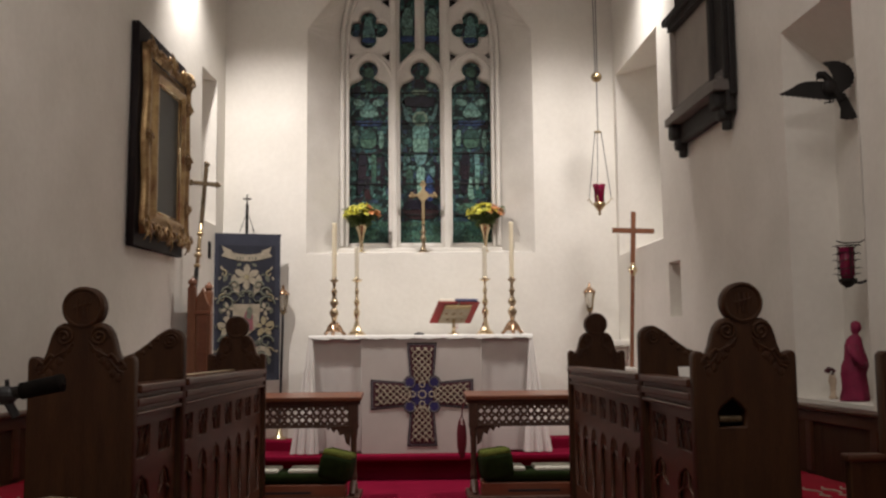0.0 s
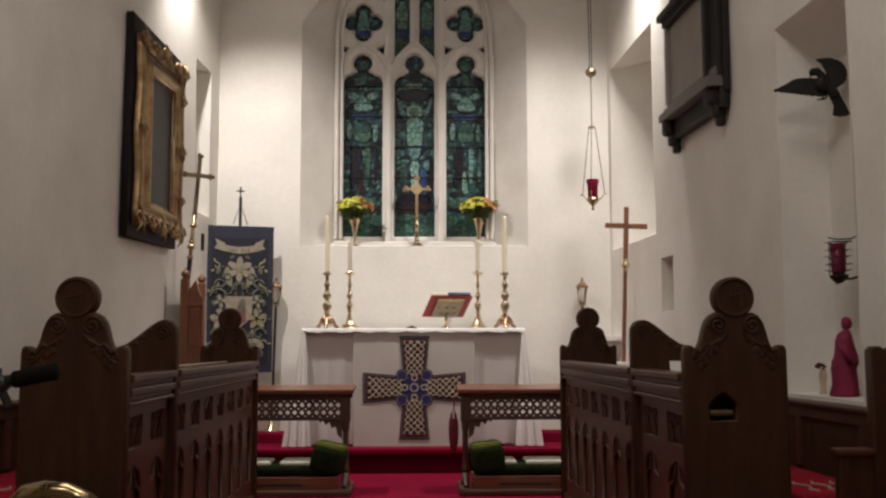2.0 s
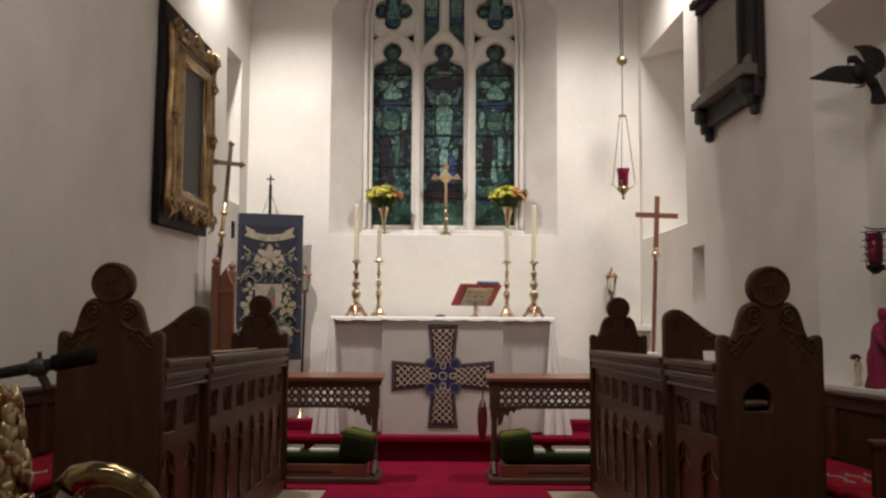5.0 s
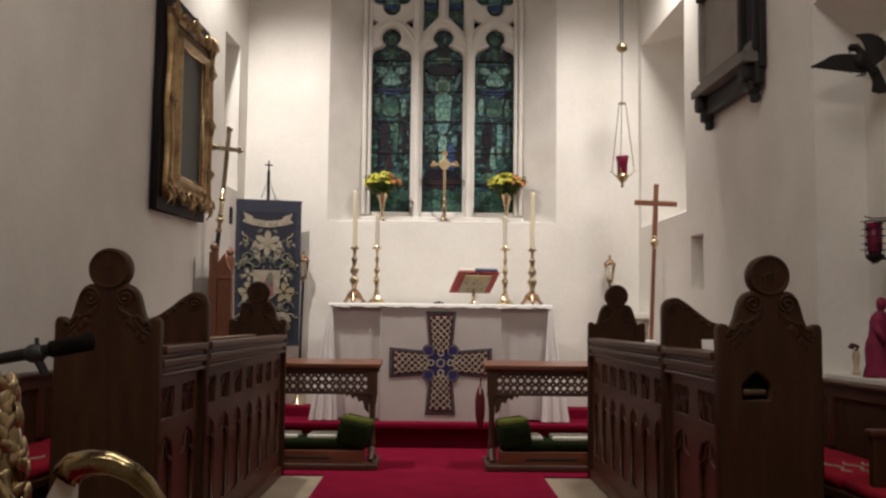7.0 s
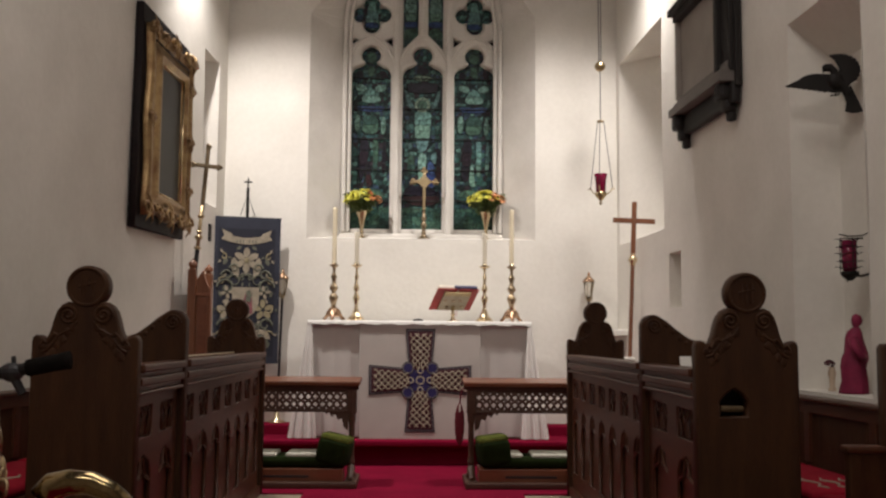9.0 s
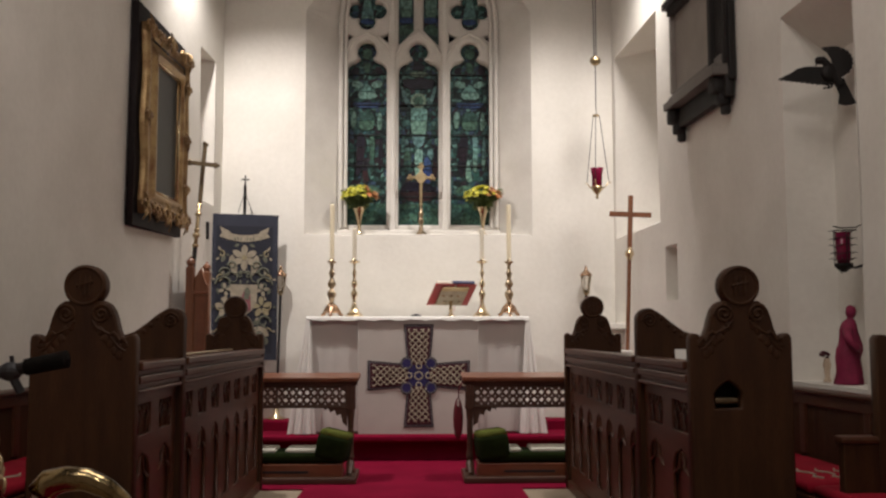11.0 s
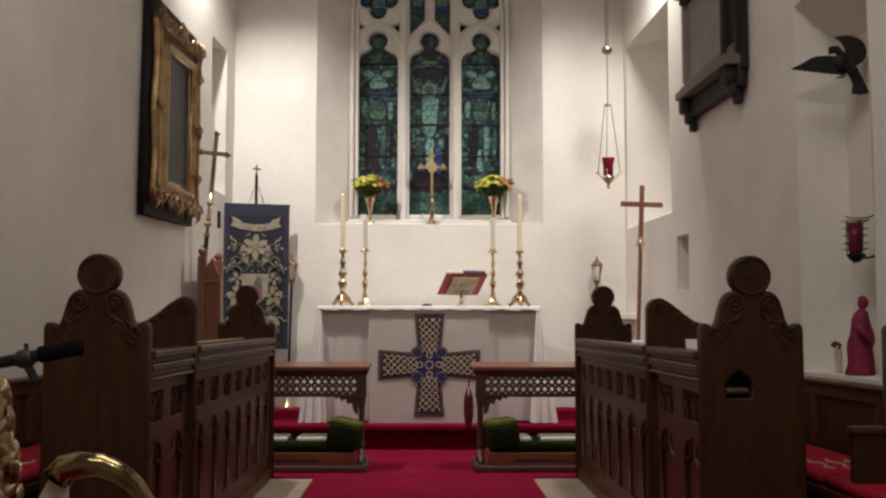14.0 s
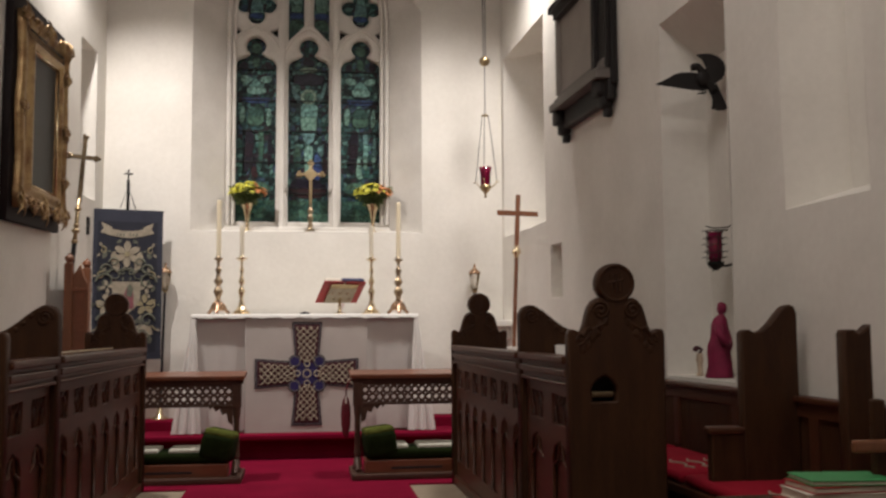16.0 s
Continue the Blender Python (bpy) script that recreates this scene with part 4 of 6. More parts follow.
def stall(x0, s, y_near, y_mid, y_far, label, hole):
    """The front desk of a stall: its aisle face at x0, running away from it along s."""
    th = thing("choir_stall", label, "choir stall", "choir stalls", at=(x0 + s * 0.19, y_near, FLOOR))
    cx = x0 + s * 0.1875
    poppy_end(th, "near_end", cx, y_near, hole=hole)
    poppy_end(th, "far_end", cx, y_far)
    mid = part("divider_end", plate([mid_outline(x0, s)], 0.075, facing(y_mid + 0.037), 0.009), OAK, th)
    bm = bmesh.new()
    spiral(bm, x0 + s * 0.055, 1.076, y_mid - 0.002, 0.034, -s, 0.005)
    for k in range(7):
        ball(bm, (x0 + s * (0.11 + 0.03 * k), y_mid, 1.085 - 0.033 * k + 0.0022 * k * k), 0.011, (1, 0.6, 1), 8)
    part("carving", bm, OAK, mid)
    for a, b, n in ((y_near + 0.06, y_mid, 2), (y_mid + 0.075, y_far, 7)):
        # capping and mouldings
        bm = bmesh.new()
        for dx, z0, z1 in ((-0.012, 0.885, 0.915), (0.006, 0.865, 0.885), (-0.004, 0.835, 0.865), (0.010, 0.815, 0.835), (0.0, 0.80, 0.815)):
            lo, hi = sorted((x0 + s * dx, x0 + s * 0.075))
            box(bm, (lo, a, z0), (hi, b, z1), 0.006)
        part("capping_rail", bm, OAK_X, th)
        # front with two tiers of pointed openings
        lines, step = [rect(a, 0.05, b, 0.80)], (b - a) / n
        w = step * 0.31
        for k in range(n):
            c = a + step * (k + 0.5)
            lines.append([(c - w, 0.64), (c + w, 0.64), (c + w, 0.755), (c - w, 0.755)])
            lines.append([(c - w, 0.16), (c + w, 0.16), (c + w, 0.50), (c + w * 0.75, 0.545), (c, 0.575), (c - w * 0.75, 0.545), (c - w, 0.50)])
        M = Matrix(((0, 0, 1, x0 + s * 0.035), (1, 0, 0, 0), (0, 1, 0, 0), (0, 0, 0, 1)))
        part("front_panel", plate(lines, 0.016, M, 0.004), OAK_X, th)
        bm = bmesh.new()
        lo, hi = sorted((x0 + s * 0.0445, x0 + s * 0.06))
        box(bm, (lo, a, 0.05), (hi, b, 0.80), 0)
        part("panel_back", bm, OAK_X, th)
        for k in range(n):
            c = a + step * (k + 0.5)
            for q in range(2 if n < 4 else 1):
                cc = c + (q - 0.5) * w * 0.9 if n < 4 else c
                ww = w * (0.5 if n < 4 else 0.9)
                for d in (-1, 1):
                    part("tracery_bar", tube(bmesh.new(), [(x0 + s * 0.034, cc + d * ww, 0.645), (x0 + s * 0.032, cc + d * ww * 0.9, 0.70), (x0 + s * 0.034, cc - d * ww * 0.1, 0.75)], 0.0045, 6), OAK_X, th)
                    part("tracery_bar", tube(bmesh.new(), [(x0 + s * 0.034, cc + d * ww * 0.2, 0.645), (x0 + s * 0.032, cc + d * ww * 0.5, 0.69), (x0 + s * 0.034, cc + d * ww * 0.9, 0.75)], 0.004, 6), OAK_X, th)
            for d in (-1, 1):
                part("tracery_bar", tube(bmesh.new(), [(x0 + s * 0.034, c + d * w, 0.47), (x0 + s * 0.032, c + d * w * 0.35, 0.50), (x0 + s * 0.034, c + d * w * 0.15, 0.56)], 0.007, 6), OAK_X, th)
        lo, hi = sorted((x0 + s * 0.005, x0 + s * 0.08))
        part("plinth", box(bmesh.new(), (lo, a, 0.0), (hi, b, 0.06), 0.008), OAK_X, th)
        # sloped book board and its lip
        M = Matrix.Translation((x0 + s * 0.07, 0, 0.895)) @ Matrix.Rotation(radians(s * 14), 4, "Y")
        lo, hi = sorted((0.0, s * 0.27))
        part("book_board", box(bmesh.new(), (lo, a, -0.022), (hi, b, 0.0), 0.005, M), OAK_X, th)
    return th


RX, LX = 0.982, -1.012
stall(RX, 1, 1.67, 2.50, 4.60, "dark carved oak stall desk with poppyhead ends and tracery front", True)
stall(LX, -1, 1.67, 2.38, 4.60, "dark carved oak stall desk, its divider swept down to the wall", False)
paper = box(bmesh.new(), (-0.024, -0.003, 0.0), (0.024, 0.003, 0.052), 0.001, Matrix.Translation((1.095, 2.2, 0.900)) @ Matrix.Rotation(radians(-14), 4, "X"))
obj("card", paper, LINEN, "small white card propped on the stall desk", "card")
# bright line along the left desk top, drawn as a thin brass bar
bm = tube(bmesh.new(), [(LX - 0.08 - 0.01 * k, 2.50 + 0.26 * k, 0.923 - 0.001 * k) for k in range(8)], 0.006, 8)
obj("bright_line", bm, OLDBRASS, "thin bright line along the stall desk", "rod")


def bench(s, line, y0, y1):
    """The seat row against a side wall: panelling, seat, cushions, ends."""
    def wx(y):
        k = (line[0].y - y) / (line[0].y - line[1].y)
        return line[0].x + (line[1].x - line[0].x) * k
    th = thing("wall_bench", "dark oak bench and panelling along the side wall", "bench", "wall benches", at=(wx(3) - s * 0.2, 3.0, FLOOR))
    ang = math.atan2(line[0].x - line[1].x, line[0].y - line[1].y)
    M = Matrix.Translation((wx(y0), y0, 0)) @ Matrix.Rotation(-ang, 4, "Z")
    L = (y1 - y0)
    def sb(bm, xa, ya, za, xb, yb, zb, bv=0.005):
        lo, hi = sorted((-s * xa, -s * xb))
        return box(bm, (lo, ya, za), (hi, yb, zb), bv, M)
    part("back_panel", sb(bmesh.new(), 0.025, 0, 0.0, 0.055, L, 0.735), OAK, th)
    bm = sb(bmesh.new(), 0.015, 0, 0.735, 0.085, L, 0.758, 0.008)
    sb(bm, 0.05, 0, 0.68, 0.068, L, 0.735)
    k = 0.1
    while k < L:
        sb(bm, 0.05, k, 0.45, 0.068, k + 0.06, 0.69)
        k += 0.62
    part("back_rail", bm, OAK_X, th)
    part("seat_board", sb(bmesh.new(), 0.05, 0, 0.36, 0.45, L, 0.395, 0.008), OAK_X, th)
    part("seat_front", sb(bmesh.new(), 0.40, 0, 0.0, 0.425, L, 0.36), OAK, th)
    n = max(1, round(L / 0.9))
    for q in range(n):
        c = obj("seat_cushion", sb(bmesh.new(), 0.07, 0.02 + q * L / n, 0.397, 0.44, (q + 1) * L / n - 0.02, 0.442, 0.02), CUSHRED, "deep red seat cushion with pale embroidered strokes", "cushion", "seat cushions", smooth=True)
        bm = bmesh.new()
        for e in range(3):
            pts = [M @ Vector((-s * (0.17 + 0.08 * e + 0.02 * math.sin(j * 1.9)), 0.12 + q * L / n + j * 0.05, 0.444)) for j in range(6)]
            tube(bm, pts, 0.005, 6)
        part("embroidery", bm, CREAM, c, "pale stitched strokes")


bench(1, RW, 0.2, 4.5)
bench(-1, LW, 0.2, 4.5)


def seat_end(x0, x1, y, arm, label):
    """An end of the wall bench: a low arm part towards the aisle, a tall swept part against the wall."""
    w = x1 - x0
    th = thing("bench_end", label, "bench end", "bench ends", at=((x0 + x1) / 2, y, FLOOR))
    top = [(0, 0.998), (0.06, 1.012), (0.16, 1.012), (0.24, 1.0), (0.38, 1.008), (0.52, 1.034), (0.66, 1.072), (0.78, 1.10), (0.88, 1.108), (0.96, 1.10), (1.0, 1.075)]
    if w < 0.15:
        top = [(0, 0.998), (0.1, 1.012), (0.4, 1.012), (0.55, 0.998), (0.75, 1.008), (1.0, 1.028)]
    pts = [(x1, 0.0)] + [(x0 + w * u, z) for u, z in top[::-1]] + [(x0, 0.0)]
    part("upright_panel", plate([pts], 0.055, facing(y), 0.006), OAK, th)
    if arm:
        part("arm_panel", box(bmesh.new(), (x0 - arm, y - 0.024, 0.0), (x0 + 0.004, y + 0.024, 0.62), 0.006), OAK, th)
        part("arm_cap", box(bmesh.new(), (x0 - arm - 0.012, y - 0.034, 0.618), (x0 + 0.002, y + 0.034, 0.645), 0.01), OAK_X, th)


seat_end(1.665, 1.893, 1.70, 0.13, "dark oak bench end swept up towards the wall")
seat_end(1.735, 1.83, 1.10, 0.0, "narrow dark oak bench end with a cut top")

# ---- kneeling desks before the altar step ----
def kneeler_desk(x0, x1, s, label, hassock_x):
    """x0: the end at the aisle; the desk runs from it along s to x1."""
    th = thing("kneeling_desk", label, "kneeling desk", "kneeling desks", at=((x0 + x1) / 2, 5.05, FLOOR))
    lo, hi = sorted((x0, x1))
    M = Matrix.Translation((0, 5.0, 0.685)) @ Matrix.Rotation(radians(4), 4, "X")
    part("desk_top", box(bmesh.new(), (lo, -0.04, 0), (hi, 0.27, 0.03), 0.008, M), MAHOG, th, "red brown polished top")
    a, b = sorted((x0 + s * 0.085, x1 - s * 0.02))
    lines = [rect(a, 0.51, b, 0.665)]
    n = int((b - a) / 0.0475)
    p = (b - a) / n
    for k in range(n):
        for r in range(2):
            c, z = a + p * (k + 0.5), 0.552 + 0.052 * r
            lines.append([(c + q[0] * p * 0.36, z + q[1] * 0.018) for q in ((-1, 0), (-0.45, -0.5), (0, -1), (0.45, -0.5), (1, 0), (0.45, 0.5), (0, 1), (-0.45, 0.5))])
    for k in range(1, n):
        for z in (0.526, 0.578, 0.63):
            c = a + p * k
            lines.append([(c - 0.008, z), (c, z - 0.007), (c + 0.008, z), (c, z + 0.007)])
    part("pierced_frieze", plate(lines, 0.016, facing(5.02)), DARKDESK, th, "frieze pierced with small quatrefoils")
    bm = box(bmesh.new(), (lo + 0.01, 4.995, 0.655), (hi - 0.01, 5.04, 0.685), 0.004)
    box(bm, (lo + 0.02, 5.0, 0.498), (hi - 0.02, 5.04, 0.514), 0.004)
    part("rail", bm, DARKDESK, th)
    for x in (x0 + s * 0.055, x1 - s * 0.055):
        bm = bmesh.new()
        lathe(bm, [(0.03, 0.03), (0.034, 0.08), (0.022, 0.1), (0.02, 0.14), (0.026, 0.16), (0.02, 0.2), (0.021, 0.42), (0.027, 0.45), (0.027, 0.66)], (x, 5.02, 0), 12)
        box(bm, (x - 0.032, 4.995, 0.49), (x + 0.032, 5.045, 0.67), 0.006)
        tube(bm, [(x, 5.0, 0.12), (x, 4.93, 0.09), (x, 4.86, 0.06)], 0.03, 8, 0.018)
        part("post", bm, DARKDESK, th)
    x = x0 + s * 0.08
    pts = [(x, 0.51), (x + s * 0.17, 0.51), (x + s * 0.155, 0.482), (x + s * 0.135, 0.497), (x + s * 0.115, 0.466), (x + s * 0.09, 0.485), (x + s * 0.072, 0.445), (x + s * 0.045, 0.455), (x + s * 0.03, 0.395), (x, 0.37)]
    part("cusped_bracket", plate([pts[::s]], 0.018, facing(5.02)), DARKDESK, th)
    bm = bmesh.new()
    for x in (x0 + s * 0.05, x1 - s * 0.05):
        box(bm, (x - 0.045, 4.80, 0.008), (x + 0.045, 5.22, 0.055), 0.01)
    box(bm, (lo + 0.01, 4.79, 0.008), (hi - 0.01, 4.86, 0.05), 0.01)
    part("sled_foot", bm, DARKDESK, th)
    part("kneeling_board", box(bmesh.new(), (lo + 0.1, 4.84, 0.045), (hi - 0.1, 5.10, 0.135), 0.006), MAHOG, th)
    mid = (lo + hi) / 2
    # no slot is cut: a black strip paints the shade inside it
    part("slot_shade", box(bmesh.new(), (mid - 0.2, 4.836, 0.075), (mid + 0.15, 4.842, 0.09), 0.002), BLACK, th)
    c = thing("kneeler_cushion", "long green kneeler with pale tapestry panels on the desk", "cushion", "kneelers", at=(mid, 4.97, 0.14))
    bm = box(bmesh.new(), (lo + 0.11, 4.85, 0.137), (hi - 0.1, 5.14, 0.215), 0.035)
    part("cushion_body", bm, VELVETD, c, "dark green velvet", True)
    bm = bmesh.new()
    k = lo + 0.13
    while k < hi - 0.2:
        bm = box(bm, (k, 4.868, 0.2), (min(k + 0.27, hi - 0.12), 5.13, 0.234), 0.014)
        k += 0.335
    part("tapestry_panel", bm, TAPESTRY, c, "", True)
    h = thing("hassock", "small square hassock, dark sided with a yellow green velvet top", "hassock", "hassocks", at=(hassock_x, 4.98, 0.2))
    R = Matrix.Translation((hassock_x, 4.93, 0.175)) @ Matrix.Rotation(radians(-s * 7 if s > 0 else 12), 4, "Y") @ Matrix.Rotation(radians(8 * s), 4, "Z")
    part("hassock_body", box(bmesh.new(), (-0.108, -0.10, -0.02), (0.108, 0.12, 0.155), 0.035, R), VELVETD, h, "", True)
    part("hassock_top", box(bmesh.new(), (-0.102, -0.092, 0.12), (0.102, 0.115, 0.182), 0.03, R), VELVET, h, "yellow green velvet top", True)


kneeler_desk(-0.405, -1.36, -1, "dark wooden kneeling desk with pierced frieze before the altar", -0.585)
kneeler_desk(0.315, 1.27, 1, "dark wooden kneeling desk with pierced frieze before the altar", 0.525)
bag = thing("alms_bag", "dark red cloth bag hanging from the desk end", "bag", at=(0.285, 5.0, 0.38))
bm = bmesh.new()
lathe(bm, [(0.002, -0.16), (0.016, -0.135), (0.025, -0.07), (0.027, 0.0), (0.024, 0.06), (0.014, 0.11), (0.005, 0.13)], seg=14, m=Matrix.Translation((0.288, 5.0, 0.435)) @ Matrix.Diagonal((1.3, 0.6, 1, 1)))
part("bag_cloth", bm, BAGRED, bag, "", True)
part("loop", tube(bmesh.new(), [(0.288, 5.0, 0.55), (0.292, 5.0, 0.61), (0.305, 5.0, 0.66), (0.335, 5.0, 0.675)], 0.005, 8), BAGRED, bag)
part("tag", box(bmesh.new(), (0.282, 4.982, 0.51), (0.294, 4.986, 0.56), 0.001), LINEN, bag, "white tag")


# ---- things along the walls ----
def left_x(y):
    return LW[0].x + (LW[1].x - LW[0].x) * (LW[0].y - y) / (LW[0].y - LW[1].y)


def right_x(y):
    return RW[0].x + (RW[1].x - RW[0].x) * (RW[0].y - y) / (RW[0].y - RW[1].y)


# the framed picture: u along the wall to the east, v up
ang = math.atan2(LW[0].x - LW[1].x, LW[0].y - LW[1].y)
pic = thing("framed_picture", "dark picture in an ornate gilt frame on a black board", "picture", at=(left_x(4.9), 4.9, 2.4))
PM = Matrix.Translation((left_x(4.32) + 0.035, 4.32, 0)) @ Matrix.Rotation(-ang, 4, "Z") @ Matrix(((0, 0, 1, 0), (1, 0, 0, 0), (0, 1, 0, 0), (0, 0, 0, 1)))
part("black_board", plate([[(-0.03, 1.70), (1.0, 1.72), (1.02, 3.14), (-0.01, 3.165)]], 0.05, PM, 0.006), BOARD, pic)
F = PM @ Matrix.Translation((0, 0, 0.035))
U0, V0, U1, V1 = 0.035, 1.80, 0.965, 3.03
u0, v0, u1, v1 = 0.285, 1.965, 0.775, 2.825
bm, rings = bmesh.new(), []
N = 14
# mitred moulding: (way in from the outer edge, height), with a gently waved rim
for q, h in ((0, 0), (0, 0.03), (0.07, 0.048), (0.16, 0.05), (0.24, 0.034), (0.32, 0.022), (0.5, 0.022), (0.62, 0.034), (0.72, 0.05), (0.80, 0.05), (0.87, 0.03), (0.93, 0.026), (1.0, 0.012), (1.0, 0.0)):
    c = [(U0 + (u0 - U0) * q, V0 + (v0 - V0) * q), (U1 + (u1 - U1) * q, V0 + (v0 - V0) * q), (U1 + (u1 - U1) * q, V1 + (v1 - V1) * q), (U0 + (u0 - U0) * q, V1 + (v1 - V1) * q)]
    loop = []
    for i in range(4):
        (ax, ay), (bx, by) = c[i], c[(i + 1) % 4]
        for k in range(N):
            t, wob = k / N, 0.016 * max(0.0, 1 - 3 * q) * math.cos(2 * math.tau * k / N)
            loop.append(bm.verts.new(F @ Vector((ax + (bx - ax) * t + wob * (0, 1, 0, -1)[i], ay + (by - ay) * t + wob * (-1, 0, 1, 0)[i], h))))
    rings.append(loop)
for a, b in zip(rings, rings[1:]):
    for k in range(4 * N):
        bm.faces.new((a[k], a[(k + 1) % (4 * N)], b[(k + 1) % (4 * N)], b[k]))
part("frame_moulding", bm, GILT, pic, "gilt moulded frame", True)
# a near black bar and a brass one run round the moulding
for name, q, h, rad, m, lab in (("dark_line", 0.37, 0.021, 0.008, CANVAS, "dark line along the moulding"), ("inner_slip", 0.95, 0.024, 0.009, BRASS, "bright gilt inner slip")):
    a0, a1, b0, b1 = U0 + (u0 - U0) * q, U1 + (u1 - U1) * q, V0 + (v0 - V0) * q, V1 + (v1 - V1) * q
    bm = bmesh.new()
    for p0, p1 in (((a0, b0), (a1, b0)), ((a1, b0), (a1, b1)), ((a1, b1), (a0, b1)), ((a0, b1), (a0, b0))):
        tube(bm, [F @ Vector((*p0, h)), F @ Vector((*p1, h))], rad, 8)
    part(name, bm, m, pic, lab, True)
r = random.Random(4)
UM, VM = (U0 + U1) / 2, (V0 + V1) / 2
SPOTS = [(U0 + 0.03, V0 + 0.02, 1.2), (U1 - 0.065, V0 + 0.02, 1.3), (U0 + 0.03, V1 - 0.03, 1.0), (U1 - 0.065, V1 - 0.03, 1.3), (UM, V0 + 0.015, 1.2), (UM, V1 - 0.02, 1.1),
         (U0 + 0.02, VM, 0.7), (U1 - 0.06, VM, 0.8), (0.28, V0 + 0.025, 0.9), (0.76, V0 + 0.02, 1.0), (0.27, V1 - 0.03, 0.8), (0.78, V1 - 0.03, 0.9), (U1 - 0.065, VM + 0.38, 0.8), (U1 - 0.065, VM - 0.36, 0.8)]
for u, v, sz in SPOTS:
    bm = bmesh.new()
    for k in range(9):
        # pointed leaves curling out from the middle
        a, ln = math.tau * k / 9 + r.uniform(-0.3, 0.3), sz * r.uniform(0.05, 0.095)
        da, bend = (math.cos(a), math.sin(a)), r.uniform(-0.5, 0.5)
        pts = []
        for j in range(6):
            t = j / 5
            ca = a + bend * t
            pts.append(F @ Vector((u + ln * t * math.cos(ca), v + ln * t * math.sin(ca), 0.046 + 0.022 * math.sin(t * 2.6) - 0.012 * t)))
        tube(bm, pts, 0.0105 * sz, 8, 0.003)
    for s in (-1, 1):
        tube(bm, [F @ Vector((u + s * sz * (0.045 + (0.045 - 0.04 * k / 18) * math.cos(k * 0.45)), v + sz * (0.045 - 0.04 * k / 18) * math.sin(k * 0.45), 0.056)) for k in range(16)], 0.009, 7, 0.006)
    ball(bm, F @ Vector((u, v, 0.058)), 0.02 * sz, (0.8, 1, 1), 10)
    part("leaf_ornament", bm, GILT, pic, "scrolled leaf ornament", True)
part("canvas", plate([rect(0.265, 1.945, 0.795, 2.845)], 0.01, PM @ Matrix.Translation((0, 0, 0.04))), CANVAS, pic, "almost black painted canvas")

# the memorial tablet: u along the wall to the west, v up
rang = math.atan2(RW[0].x - RW[1].x, RW[0].y - RW[1].y)
tab = thing("memorial_tablet", "grey stone memorial tablet in a black moulded surround", "tablet", at=(right_x(4.45), 4.45, 2.8))
TM = Matrix.Translation((right_x(4.62) - 0.012, 4.62, 0)) @ Matrix.Rotation(-rang, 4, "Z") @ Matrix(((0, 0, -1, 0), (-1, 0, 0, 0), (0, 1, 0, 0), (0, 0, 0, 1)))


def tbox(bm, u0, v0, w0, u1, v1, w1, bv=0.006):
    return box(bm, (u0, v0, w0), (u1, v1, w1), bv, TM)


part("back_slab", tbox(bmesh.new(), -0.03, 2.50, 0.0, 0.95, 3.7, 0.04), BLACKSTONE, tab)
part("inscription_slab", tbox(bmesh.new(), 0.0, 2.66, 0.038, 0.755, 3.20, 0.06, 0.003), SLATE, tab, "plain grey inscription slab")
part("pilaster", tbox(bmesh.new(), -0.04, 2.65, 0.03, 0.004, 3.22, 0.09), SLATE, tab)
bm = tbox(bmesh.new(), 0.75, 2.60, 0.03, 0.80, 3.22, 0.10)
tbox(bm, 0.795, 2.60, 0.03, 0.93, 3.22, 0.07)
part("pilaster", bm, BLACKSTONE, tab)
bm = tbox(bmesh.new(), -0.02, 3.185, 0.03, 0.97, 3.23, 0.11)
tbox(bm, -0.045, 3.23, 0.03, 1.0, 3.275, 0.14)
tbox(bm, 0.05, 3.27, 0.03, 0.90, 3.46, 0.08, 0.03)
tbox(bm, 0.22, 3.44, 0.03, 0.72, 3.62, 0.07, 0.03)
part("cornice", bm, BLACKSTONE, tab, "black moulded cornice")
bm = tbox(bmesh.new(), -0.06, 2.53, 0.0, 0.93, 2.582, 0.135, 0.006)
tbox(bm, -0.045, 2.578, 0.0, 0.92, 2.62, 0.105, 0.012)
tbox(bm, -0.035, 2.615, 0.0, 0.91, 2.66, 0.08, 0.01)
part("shelf", bm, SHELFSTONE, tab, "grey moulded shelf")
bm = tbox(bmesh.new(), 0.0, 2.40, 0.0, 0.93, 2.535, 0.06, 0.02)
part("apron", bm, BLACKSTONE, tab)
for u in (-0.06, 0.78):
    bm = tbox(bmesh.new(), u, 2.43, 0.0, u + 0.11, 2.54, 0.12, 0.03)
    tbox(bm, u + 0.01, 2.36, 0.0, u + 0.10, 2.45, 0.085, 0.03)
    tbox(bm, u + 0.025, 2.31, 0.0, u + 0.085, 2.375, 0.055, 0.02)
    part("bracket", bm, BLACKSTONE, tab, "black scrolled bracket")

# blue processional banner
ban = thing("banner", "navy church banner with cream floral embroidery on a pole", "banner", at=(-1.475, 6.5, BACK))
BM = Matrix.Translation((-1.475, 6.49, 0.012)) @ Matrix.Rotation(radians(14), 4, "Z") @ Matrix(((1, 0, 0, 0), (0, 0, -1, 0), (0, 1, 0, 0), (0, 0, 0, 1)))


def on_banner(outlines, d, thick=0.004):
    return plate(outlines, thick, BM @ Matrix.Translation((0, 0, d)))


